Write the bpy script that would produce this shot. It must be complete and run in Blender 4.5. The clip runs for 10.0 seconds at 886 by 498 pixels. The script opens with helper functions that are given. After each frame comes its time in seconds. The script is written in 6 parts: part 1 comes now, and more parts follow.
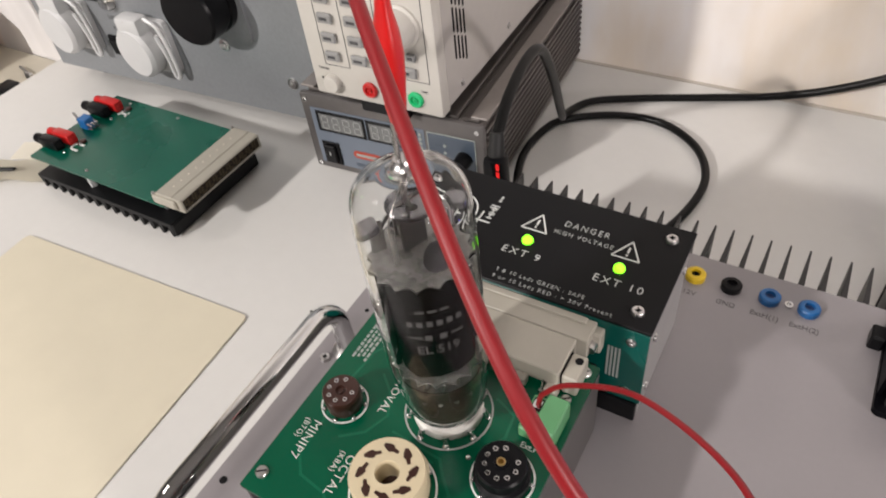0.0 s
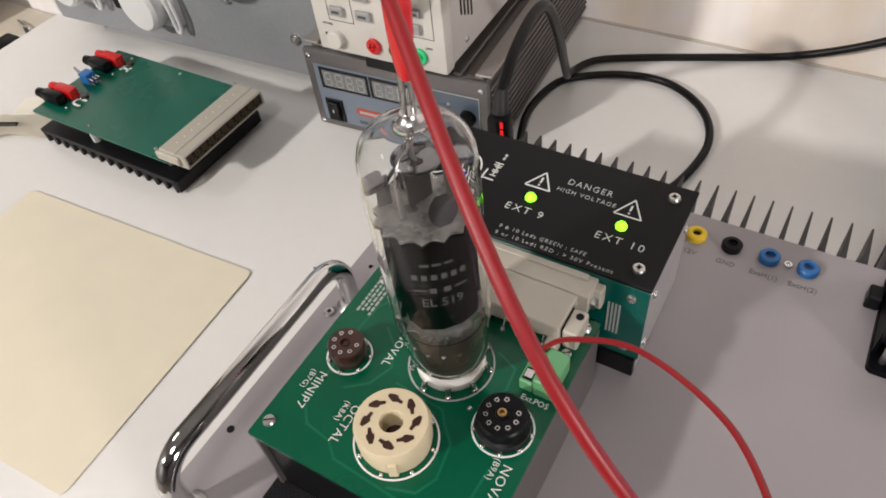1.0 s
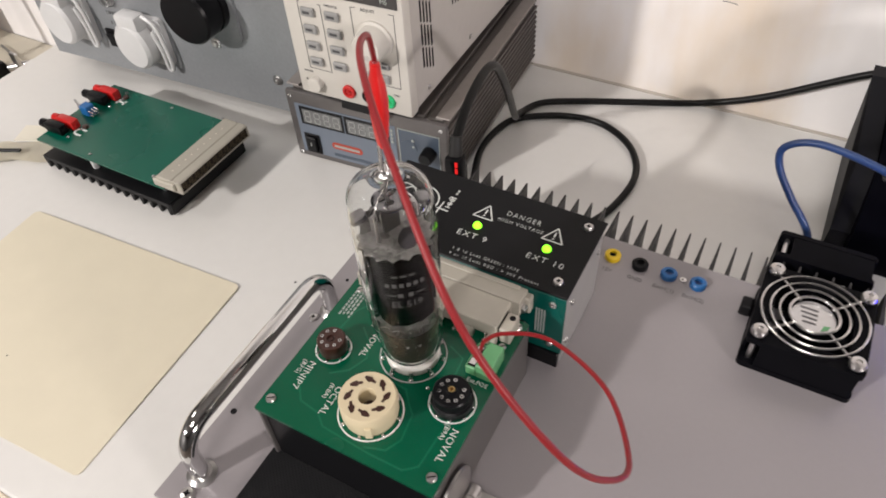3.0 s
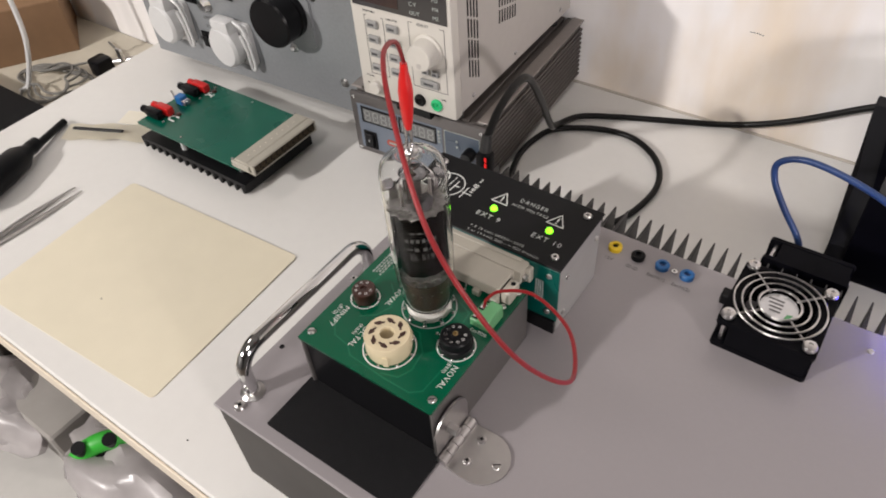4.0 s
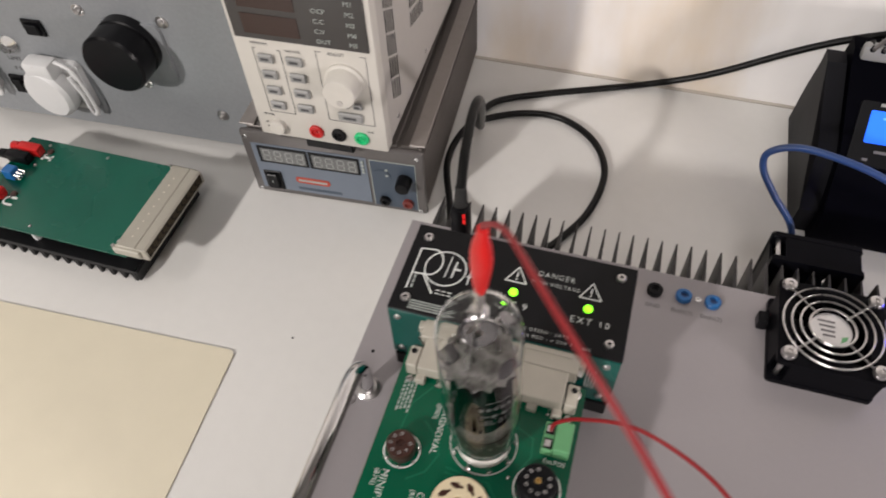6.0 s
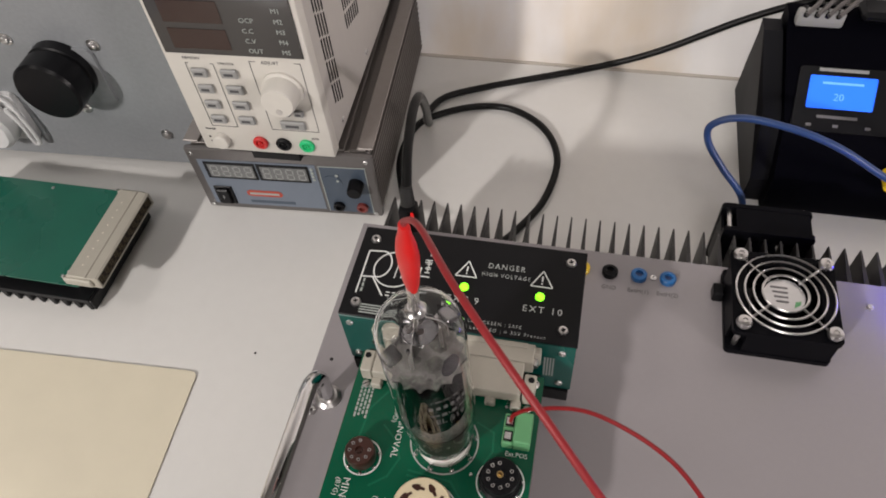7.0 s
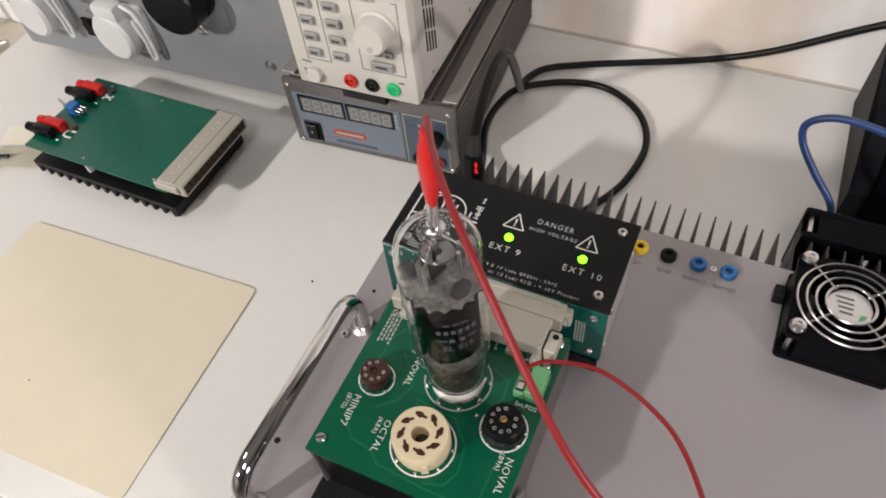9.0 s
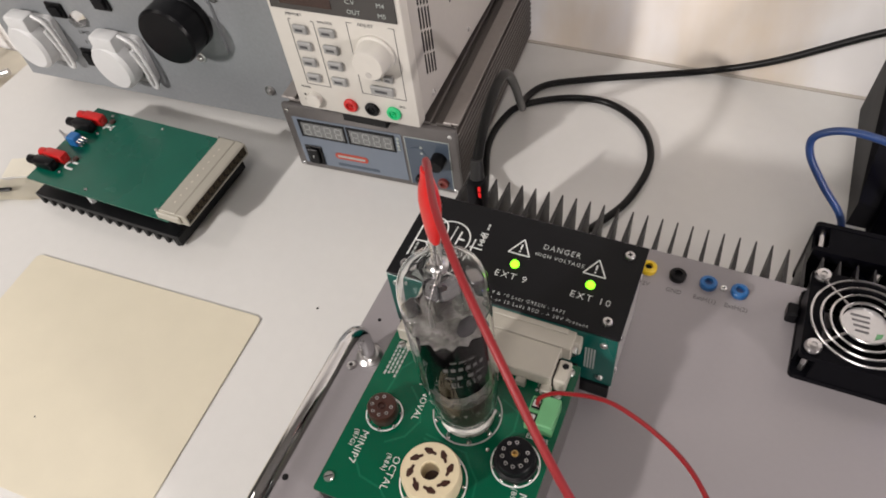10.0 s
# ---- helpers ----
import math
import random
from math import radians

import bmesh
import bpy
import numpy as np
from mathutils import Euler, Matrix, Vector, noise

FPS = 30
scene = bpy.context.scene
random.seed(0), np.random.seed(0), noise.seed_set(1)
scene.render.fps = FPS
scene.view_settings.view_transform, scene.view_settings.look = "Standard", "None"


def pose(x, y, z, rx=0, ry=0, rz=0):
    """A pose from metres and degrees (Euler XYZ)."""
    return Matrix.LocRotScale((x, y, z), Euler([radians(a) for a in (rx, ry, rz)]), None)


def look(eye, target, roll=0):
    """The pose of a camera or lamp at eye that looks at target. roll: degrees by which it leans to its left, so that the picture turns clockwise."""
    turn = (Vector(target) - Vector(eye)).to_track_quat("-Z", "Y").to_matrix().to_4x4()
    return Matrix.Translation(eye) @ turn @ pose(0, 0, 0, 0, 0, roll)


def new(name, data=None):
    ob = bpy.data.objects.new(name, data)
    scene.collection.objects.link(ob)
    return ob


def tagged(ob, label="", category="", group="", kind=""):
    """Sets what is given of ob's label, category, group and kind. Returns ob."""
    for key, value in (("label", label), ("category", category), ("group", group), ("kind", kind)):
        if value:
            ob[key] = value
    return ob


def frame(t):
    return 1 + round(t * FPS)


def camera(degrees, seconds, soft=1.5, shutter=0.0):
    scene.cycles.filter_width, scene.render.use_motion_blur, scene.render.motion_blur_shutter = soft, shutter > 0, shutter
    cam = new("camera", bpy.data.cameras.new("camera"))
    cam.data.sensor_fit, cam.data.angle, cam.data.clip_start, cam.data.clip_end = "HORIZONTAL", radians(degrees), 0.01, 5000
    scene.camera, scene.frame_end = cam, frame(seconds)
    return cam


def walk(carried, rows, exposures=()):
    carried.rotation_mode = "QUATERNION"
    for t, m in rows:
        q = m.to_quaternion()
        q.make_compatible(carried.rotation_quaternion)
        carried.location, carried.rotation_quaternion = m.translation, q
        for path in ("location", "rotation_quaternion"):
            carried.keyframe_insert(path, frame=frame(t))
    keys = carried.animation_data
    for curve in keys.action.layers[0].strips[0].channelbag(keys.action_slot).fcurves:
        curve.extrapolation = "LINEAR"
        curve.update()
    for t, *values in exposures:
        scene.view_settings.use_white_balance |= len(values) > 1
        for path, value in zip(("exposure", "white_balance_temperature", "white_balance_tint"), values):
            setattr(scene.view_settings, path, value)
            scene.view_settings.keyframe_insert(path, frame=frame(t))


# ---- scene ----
cam = camera(63.90, 10.0, soft=1.8, shutter=0.4)
ROWS = [
    (0, (0.1488, -0.0637, 0.3845), (-0.2591, 0.5164, -0.3206), -7.79),
    (0.5, (0.1503, -0.0577, 0.3751), (-0.2408, 0.4972, -0.3592), -7.57),
    (1, (0.1498, -0.0675, 0.3854), (-0.2429, 0.4757, -0.3568), -7.82),
    (1.5, (0.1627, -0.0742, 0.3959), (-0.2197, 0.4781, -0.3449), -7.37),
    (2, (0.1660, -0.0877, 0.4047), (-0.1912, 0.4842, -0.3337), -5.49),
    (2.5, (0.1634, -0.1066, 0.4247), (-0.1897, 0.4763, -0.3071), -4.71),
    (2.7, (0.1666, -0.1080, 0.4329), (-0.1831, 0.4773, -0.2986), -4.31),
    (3.8, (0.2401, -0.1549, 0.4816), (-0.1780, 0.4108, -0.2292), -4.10),
    (4, (0.2449, -0.1630, 0.4846), (-0.1930, 0.3915, -0.2231), -4.84),
    (4.2, (0.2400, -0.1600, 0.4850), (-0.1771, 0.3673, -0.1862), -6.60),
    (4.5, (0.2028, -0.1579, 0.4766), (-0.1503, 0.4522, -0.2327), -4.23),
    (5, (0.0894, -0.1527, 0.4587), (-0.0747, 0.4917, -0.2881), 0.78),
    (5.5, (0.0631, -0.1394, 0.4552), (-0.0518, 0.5060, -0.2999), 2.66),
    (6, (0.0885, -0.0819, 0.4964), (-0.1149, 0.4917, -0.2970), -3.35),
    (6.2, (0.1081, -0.0688, 0.4979), (-0.0986, 0.4959, -0.3010), -4.72),
    (7.3, (0.1033, -0.0855, 0.4897), (-0.0596, 0.4989, -0.3052), -5.68),
    (7.5, (0.1008, -0.0941, 0.4998), (-0.0559, 0.4883, -0.2978), -4.07),
    (7.6, (0.1060, -0.0940, 0.5050), (-0.0526, 0.4588, -0.2511), -4.20),
    (8, (0.1322, -0.0925, 0.4968), (-0.1398, 0.4788, -0.2776), -6.82),
    (8.5, (0.1580, -0.0882, 0.4719), (-0.1391, 0.4570, -0.3120), -5.96),
    (9, (0.1408, -0.0880, 0.4738), (-0.1660, 0.4401, -0.3180), -7.17),
    (9.5, (0.1341, -0.0871, 0.4755), (-0.1657, 0.4560, -0.3088), -7.47),
    (10, (0.1368, -0.0767, 0.4753), (-0.1817, 0.4585, -0.3071), -9.29),
]
walk(cam, [(t, look(eye, target, roll)) for t, eye, target, roll in ROWS],
     exposures=[(0.0, 0.0), (2.5, 0.0), (4.0, -0.10), (4.5, -0.18), (5.0, -0.27), (5.5, -0.27), (6.0, -0.13), (7.5, -0.28), (8.0, -0.08), (10.0, -0.07)])

# ---- world and lights ----
world = bpy.data.worlds.new("world")
scene.world = world
world.use_nodes = True
world.node_tree.nodes["Background"].inputs[0].default_value = (0.9, 0.93, 1.0, 1)
world.node_tree.nodes["Background"].inputs[1].default_value = 0.05


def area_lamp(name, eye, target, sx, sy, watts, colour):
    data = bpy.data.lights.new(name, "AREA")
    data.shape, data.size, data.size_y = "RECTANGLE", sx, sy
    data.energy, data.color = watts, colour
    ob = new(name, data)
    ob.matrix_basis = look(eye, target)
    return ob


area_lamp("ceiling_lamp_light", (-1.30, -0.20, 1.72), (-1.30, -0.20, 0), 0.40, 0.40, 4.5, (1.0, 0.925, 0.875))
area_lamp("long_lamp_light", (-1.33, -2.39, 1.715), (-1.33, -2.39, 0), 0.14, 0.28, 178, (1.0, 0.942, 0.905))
# overhead fill, added to thin out the shadows of the first two
area_lamp("overhead_fill_light", (0.30, -0.95, 1.715), (0.30, -0.95, 0), 0.40, 0.40, 9.5, (1.0, 0.940, 0.915))
# side fill added from the right to lift the faces turned that way
area_lamp("right_fill_light", (1.50, -0.60, 0.52), (0.0, 0.50, 0.05), 0.20, 0.20, 14.0, (1.0, 0.915, 0.895))


# ---- materials ----
def mat(name, colour, rough=0.5, metal=0.0, vary=0.06, scale=60.0, bump=0.0, bump_scale=400.0, spec=0.5, coarse=6.0, coat=0.0, gloss_vary=0.06):
    """A principled material whose colour and gloss vary at two sizes, with fine relief."""
    m = bpy.data.materials.new(name)
    m.use_nodes = True
    nt = m.node_tree
    b = nt.nodes["Principled BSDF"]
    b.inputs["Metallic"].default_value = metal
    b.inputs["Specular IOR Level"].default_value = spec
    b.inputs["Coat Weight"].default_value = coat
    tc = nt.nodes.new("ShaderNodeTexCoord")
    n1, n2 = nt.nodes.new("ShaderNodeTexNoise"), nt.nodes.new("ShaderNodeTexNoise")
    n1.inputs["Scale"].default_value, n2.inputs["Scale"].default_value = scale, coarse
    n1.inputs["Detail"].default_value, n2.inputs["Detail"].default_value = 4, 3
    for n in (n1, n2):
        nt.links.new(tc.outputs["Object"], n.inputs["Vector"])
    add = nt.nodes.new("ShaderNodeMath")
    add.operation = "ADD"
    nt.links.new(n1.outputs["Fac"], add.inputs[0])
    nt.links.new(n2.outputs["Fac"], add.inputs[1])
    ramp = nt.nodes.new("ShaderNodeMapRange")
    ramp.inputs["From Min"].default_value, ramp.inputs["From Max"].default_value = 0.6, 1.4
    ramp.inputs["To Min"].default_value, ramp.inputs["To Max"].default_value = 1 - vary, 1 + vary
    nt.links.new(add.outputs[0], ramp.inputs["Value"])
    mul = nt.nodes.new("ShaderNodeVectorMath")
    mul.operation = "SCALE"
    mul.inputs[0].default_value = colour[:3]
    nt.links.new(ramp.outputs[0], mul.inputs["Scale"])
    nt.links.new(mul.outputs[0], b.inputs["Base Color"])
    rr = nt.nodes.new("ShaderNodeMapRange")
    rr.inputs["From Min"].default_value, rr.inputs["From Max"].default_value = 0.3, 0.7
    rr.inputs["To Min"].default_value, rr.inputs["To Max"].default_value = max(rough - gloss_vary, 0.02), min(rough + gloss_vary, 1)
    nt.links.new(n2.outputs["Fac"], rr.inputs["Value"])
    nt.links.new(rr.outputs[0], b.inputs["Roughness"])
    if bump:
        n3 = nt.nodes.new("ShaderNodeTexNoise")
        n3.inputs["Scale"].default_value = bump_scale
        nt.links.new(tc.outputs["Object"], n3.inputs["Vector"])
        bp = nt.nodes.new("ShaderNodeBump")
        bp.inputs["Strength"].default_value, bp.inputs["Distance"].default_value = bump, 0.0004
        nt.links.new(n3.outputs["Fac"], bp.inputs["Height"])
        nt.links.new(bp.outputs[0], b.inputs["Normal"])
    return m


def glow(name, colour, strength):
    m = bpy.data.materials.new(name)
    m.use_nodes = True
    b = m.node_tree.nodes["Principled BSDF"]
    b.inputs["Base Color"].default_value = (*colour, 1)
    b.inputs["Emission Color"].default_value = (*colour, 1)
    b.inputs["Emission Strength"].default_value = strength
    return m


def glass(name, colour=(1, 1, 1), rough=0.0, ior=1.45):
    m = bpy.data.materials.new(name)
    m.use_nodes = True
    b = m.node_tree.nodes["Principled BSDF"]
    b.inputs["Base Color"].default_value = (*colour, 1)
    b.inputs["Roughness"].default_value = rough
    b.inputs["IOR"].default_value = ior
    b.inputs["Transmission Weight"].default_value = 1
    return m


CEILING = mat("grey_ceiling_paint", (0.30, 0.295, 0.29), 0.8, vary=0.04, scale=25)
ROOM = mat("grey_room_wall", (0.085, 0.083, 0.082), 0.8, vary=0.05, scale=20)


def streaked_plaster():
    """White painted plaster with a rough skin; its faint upright streaks mix plaster tone with painted soft shadows."""
    m = mat("streaked_white_plaster", (0.90, 0.875, 0.865), 0.7, vary=0.03, scale=25, bump=0.3, bump_scale=90)
    nt = m.node_tree
    b = nt.nodes["Principled BSDF"]
    old = b.inputs["Base Color"].links[0].from_socket
    tc, mp, nz = nt.nodes.new("ShaderNodeTexCoord"), nt.nodes.new("ShaderNodeMapping"), nt.nodes.new("ShaderNodeTexNoise")
    mp.inputs["Scale"].default_value = (13.0, 1.0, 2.2)
    nz.inputs["Scale"].default_value, nz.inputs["Detail"].default_value = 1.0, 3
    nt.links.new(tc.outputs["Object"], mp.inputs["Vector"])
    nt.links.new(mp.outputs[0], nz.inputs["Vector"])
    rg = nt.nodes.new("ShaderNodeMapRange")
    rg.inputs["From Min"].default_value, rg.inputs["From Max"].default_value = 0.35, 0.65
    rg.inputs["To Min"].default_value, rg.inputs["To Max"].default_value = 0.86, 1.0
    nt.links.new(nz.outputs["Fac"], rg.inputs["Value"])
    sc = nt.nodes.new("ShaderNodeVectorMath")
    sc.operation = "SCALE"
    nt.links.new(old, sc.inputs[0])
    nt.links.new(rg.outputs[0], sc.inputs["Scale"])
    st, sm = nt.nodes.new("ShaderNodeTexNoise"), nt.nodes.new("ShaderNodeMapping")
    sm.inputs["Scale"].default_value = (9.0, 1.0, 3.5)
    sm.inputs["Location"].default_value = (3.7, 0.0, 1.3)
    st.inputs["Scale"].default_value, st.inputs["Detail"].default_value = 1.0, 5
    nt.links.new(tc.outputs["Object"], sm.inputs["Vector"])
    nt.links.new(sm.outputs[0], st.inputs["Vector"])
    sr = nt.nodes.new("ShaderNodeMapRange")
    sr.inputs["From Min"].default_value, sr.inputs["From Max"].default_value = 0.50, 0.72
    nt.links.new(st.outputs["Fac"], sr.inputs["Value"])
    tint = nt.nodes.new("ShaderNodeMix")
    tint.data_type = "RGBA"
    tint.blend_type = "MULTIPLY"
    tint.inputs[7].default_value = (0.90, 0.80, 0.66, 1)
    nt.links.new(sr.outputs[0], tint.inputs[0])
    nt.links.new(sc.outputs[0], tint.inputs[6])
    nt.links.new(tint.outputs[2], b.inputs["Base Color"])
    return m


PLASTER = streaked_plaster()
DESK = mat("white_laminate", (0.67, 0.66, 0.64), 0.21, gloss_vary=0.01, vary=0.02, scale=90, bump=0.05, bump_scale=900)
CREAM = mat("cream_mat", (0.655, 0.603, 0.475), 0.5, vary=0.03, scale=40, bump=0.05)
LID = mat("light_grey_lacquered_steel", (0.262, 0.242, 0.252), 0.30, gloss_vary=0.02, vary=0.02, scale=300, bump=0.08, bump_scale=1500)
STEEL = mat("dark_grey_steel", (0.028, 0.024, 0.021), 0.5, 0.2, vary=0.06)
ALU = mat("brushed_aluminium", (0.62, 0.62, 0.63), 0.32, 0.9, vary=0.06, scale=200)
PANEL = mat("grey_instrument_panel", (0.255, 0.267, 0.280), 0.42, 0.2, vary=0.09, scale=300, bump=0.06, bump_scale=1200)
PCB = mat("green_solder_mask", (0.0, 0.080, 0.038), 0.25, vary=0.10, scale=35, spec=0.36, coarse=14)
PCB_TEAL = mat("teal_green_solder_mask", (0.0, 0.092, 0.058), 0.27, vary=0.14, scale=28, coarse=16)
PCB_TRACE = mat("green_track", (0.003, 0.115, 0.058), 0.25, vary=0.06, scale=35)
PCB_DARK = mat("dark_green_solder_mask", (0.0, 0.075, 0.060), 0.3, vary=0.08, scale=35)
BLACK_PCB = mat("black_solder_mask", (0.006, 0.006, 0.007), 0.40, spec=0.15, vary=0.15, scale=60, bump=0.03)
BLACK = mat("black_plastic", (0.0045, 0.0045, 0.0055), 0.34, spec=0.16, vary=0.2, scale=120, bump=0.04)
BLACK_MATT = mat("matt_black", (0.008, 0.008, 0.009), 0.7, spec=0.15, vary=0.2, scale=200, bump=0.15)
ANODIZED = mat("black_anodised_aluminium", (0.005, 0.005, 0.006), 0.45, 0.0, spec=0.25, vary=0.2, scale=200)
FIN = mat("dark_anodised_fin", (0.020, 0.0185, 0.0185), 0.45, 0.1, vary=0.15, scale=200)
RUBBER = mat("black_rubber", (0.008, 0.008, 0.008), 0.5, vary=0.15, scale=200)
CABLE = mat("black_cable_sheath", (0.004, 0.004, 0.004), 0.36, spec=0.2, vary=0.15, scale=200)
CHROME = mat("chrome", (0.70, 0.70, 0.70), 0.09, 1.0, vary=0.02, scale=80)
NICKEL = mat("nickel_plate", (0.60, 0.585, 0.58), 0.30, 1.0, vary=0.05, scale=150)
TIN = mat("tinned_solder", (0.70, 0.70, 0.70), 0.2, 1.0, vary=0.1, scale=600)
BRASS = mat("brass", (0.62, 0.45, 0.20), 0.3, 1.0, vary=0.08, scale=200)
PRINT = mat("white_print", (0.72, 0.74, 0.72), 0.6, vary=0.04, scale=800)
PRINT_MID = mat("thin_white_print", (0.52, 0.54, 0.52), 0.6, vary=0.06, scale=800)
PRINT_DIM = mat("fine_white_print", (0.34, 0.37, 0.35), 0.6, vary=0.1, scale=800)
DARK_PRINT = mat("dark_print", (0.05, 0.05, 0.055), 0.6, vary=0.1, scale=800)
RAIL = mat("light_brown_grey_rail", (0.26, 0.235, 0.22), 0.4, 0.4, vary=0.08, scale=150)
GREY_PRINT = mat("grey_print", (0.115, 0.11, 0.115), 0.6, vary=0.05, scale=800)
SOCKET_CREAM = mat("cream_bakelite", (0.62, 0.53, 0.36), 0.42, vary=0.05, scale=120)
SOCKET_BROWN = mat("brown_bakelite", (0.038, 0.013, 0.009), 0.3, vary=0.15, scale=150)
CERAMIC = mat("white_ceramic", (0.72, 0.70, 0.66), 0.35, vary=0.03, scale=120)
CONNECTOR = mat("light_grey_connector_plastic", (0.40, 0.375, 0.32), 0.48, vary=0.05, scale=150)
TERMINAL = mat("green_terminal_plastic", (0.11, 0.31, 0.14), 0.42, vary=0.05, scale=200)
RED = mat("red_plastic", (0.50, 0.012, 0.012), 0.35, vary=0.08, scale=150)
RED_WIRE = mat("red_silicone_wire", (0.24, 0.006, 0.010), 0.45, vary=0.07, scale=200)
RED_BOOT = mat("red_vinyl_boot", (0.56, 0.010, 0.010), 0.38, vary=0.06, scale=150)
BLUE = mat("blue_plastic", (0.015, 0.12, 0.34), 0.35, vary=0.06, scale=150)
BLUE_CABLE = mat("blue_cable_sheath", (0.020, 0.050, 0.155), 0.4, vary=0.08, scale=150)
YELLOW = mat("yellow_plastic", (0.62, 0.42, 0.01), 0.35, vary=0.06, scale=150)
JACK_GREEN = mat("green_plastic", (0.01, 0.48, 0.17), 0.35, vary=0.06, scale=150)
IVORY = mat("ivory_instrument_plastic", (0.57, 0.545, 0.50), 0.45, vary=0.03, scale=120, bump=0.04)
PSU_STEEL = mat("beige_grey_lacquered_steel", (0.44, 0.415, 0.39), 0.42, vary=0.04, scale=120, bump=0.06)
BUTTON = mat("grey_button", (0.27, 0.27, 0.265), 0.4, vary=0.05, scale=200)
SLATE = mat("slate_blue_front_foil", (0.15, 0.178, 0.222), 0.45, vary=0.04, scale=120)
SLATE_DARK = mat("dark_blue_front_foil", (0.055, 0.075, 0.105), 0.42, vary=0.06, scale=120)
GUNMETAL = mat("gunmetal_frame", (0.15, 0.14, 0.137), 0.4, 0.5, vary=0.06, scale=200)
EXTRUSION = mat("brown_grey_extrusion", (0.125, 0.112, 0.104), 0.42, 0.4, vary=0.08, scale=150)
DISPLAY = mat("dark_display_window", (0.03, 0.028, 0.03), 0.12, vary=0.05, scale=60)
DISPLAY_GREY = mat("unlit_display", (0.15, 0.155, 0.155), 0.3, vary=0.05, scale=60)
DIGIT = mat("unlit_digit", (0.33, 0.335, 0.325), 0.4, vary=0.05, scale=60)
REDGLASS = mat("dark_red_display", (0.020, 0.004, 0.004), 0.12, vary=0.05, scale=60)
WHITE_PLASTIC = mat("white_plastic", (0.62, 0.62, 0.62), 0.38, vary=0.03, scale=100)
ORANGE = mat("orange_red_badge", (0.42, 0.055, 0.03), 0.45, vary=0.05, scale=100)
STATION = mat("black_station_plastic", (0.0012, 0.0012, 0.0026), 0.6, spec=0.02, vary=0.15, scale=250, bump=0.1)
STATION_GREY = mat("charcoal_station_side", (0.0055, 0.0055, 0.0075), 0.5, spec=0.12, vary=0.1, scale=250, bump=0.1)
ANODE = mat("blackened_anode", (0.0025, 0.0022, 0.002), 0.8, 0.0, spec=0.0, vary=0.2, scale=200)
MICA = mat("mica_and_getter", (0.27, 0.26, 0.25), 0.30, 0.2, vary=0.6, scale=260, coarse=90)
GETTER = mat("silver_getter", (0.26, 0.255, 0.27), 0.22, 0.9, vary=0.25, scale=120)
CARD = mat("brown_cardboard", (0.20, 0.115, 0.06), 0.8, vary=0.08, scale=60, bump=0.2, bump_scale=200)
GREY_CABLE = mat("grey_cable", (0.16, 0.155, 0.145), 0.5, vary=0.08, scale=100)
PAPER = mat("off_white_paper", (0.72, 0.68, 0.58), 0.7, vary=0.04, scale=50)
FLOOR = mat("brown_floor", (0.085, 0.070, 0.058), 0.5, vary=0.06, scale=12)


def pad_rubber():
    """Black rubber with a small raised diamond pattern."""
    m = mat("diamond_rubber", (0.007, 0.007, 0.008), 0.6, spec=0.18, vary=0.2, scale=200)
    nt = m.node_tree
    tc = nt.nodes.new("ShaderNodeTexCoord")
    total = None
    for turn in (45, -45):
        mp, wv = nt.nodes.new("ShaderNodeMapping"), nt.nodes.new("ShaderNodeTexWave")
        mp.inputs["Rotation"].default_value = (0, 0, radians(turn))
        wv.inputs["Scale"].default_value = 190.0
        nt.links.new(tc.outputs["Object"], mp.inputs["Vector"])
        nt.links.new(mp.outputs[0], wv.inputs["Vector"])
        if total is None:
            total = wv.outputs["Fac"]
        else:
            ad = nt.nodes.new("ShaderNodeMath")
            ad.operation = "MULTIPLY"
            nt.links.new(total, ad.inputs[0])
            nt.links.new(wv.outputs["Fac"], ad.inputs[1])
            total = ad.outputs[0]
    bp = nt.nodes.new("ShaderNodeBump")
    bp.inputs["Strength"].default_value, bp.inputs["Distance"].default_value = 0.35, 0.0004
    nt.links.new(total, bp.inputs["Height"])
    nt.links.new(bp.outputs[0], nt.nodes["Principled BSDF"].inputs["Normal"])
    return m


PAD = pad_rubber()
GLASS = glass("clear_glass", (0.985, 0.99, 0.985), 0.0, 1.21)
BAG = mat("milky_plastic_film", (0.46, 0.43, 0.43), 0.30, vary=0.35, scale=18, coarse=9, bump=0.5, bump_scale=60)
BAG.node_tree.nodes["Principled BSDF"].inputs["Transmission Weight"].default_value = 0.35
MARK = mat("faint_glass_print", (0.075, 0.072, 0.070), 0.6, vary=0.2, scale=500)
LED_GREEN = glow("lit_green_led", (0.25, 1.0, 0.02), 2.2)
LED_RED = glow("lit_red_led", (1.0, 0.02, 0.02), 0.55)
LED_BLUE = glow("lit_blue_led", (0.06, 0.05, 1.0), 24.0)
LCD_BLUE = glow("lit_blue_display", (0.006, 0.14, 1.0), 0.95)
LCD_TEXT = glow("lit_display_text", (0.10, 0.32, 1.0), 1.0)
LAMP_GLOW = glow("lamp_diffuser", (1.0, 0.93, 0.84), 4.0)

# ---- building helpers ----
PLACE = {}


def thing(name, at, label, category, group="", kind=""):
    """A top-level Empty at the base of a thing."""
    ob = new(name)
    ob.empty_display_size = 0.01
    ob.matrix_basis = PLACE[ob] = Matrix.Translation(at)
    return tagged(ob, label, category, group, kind)


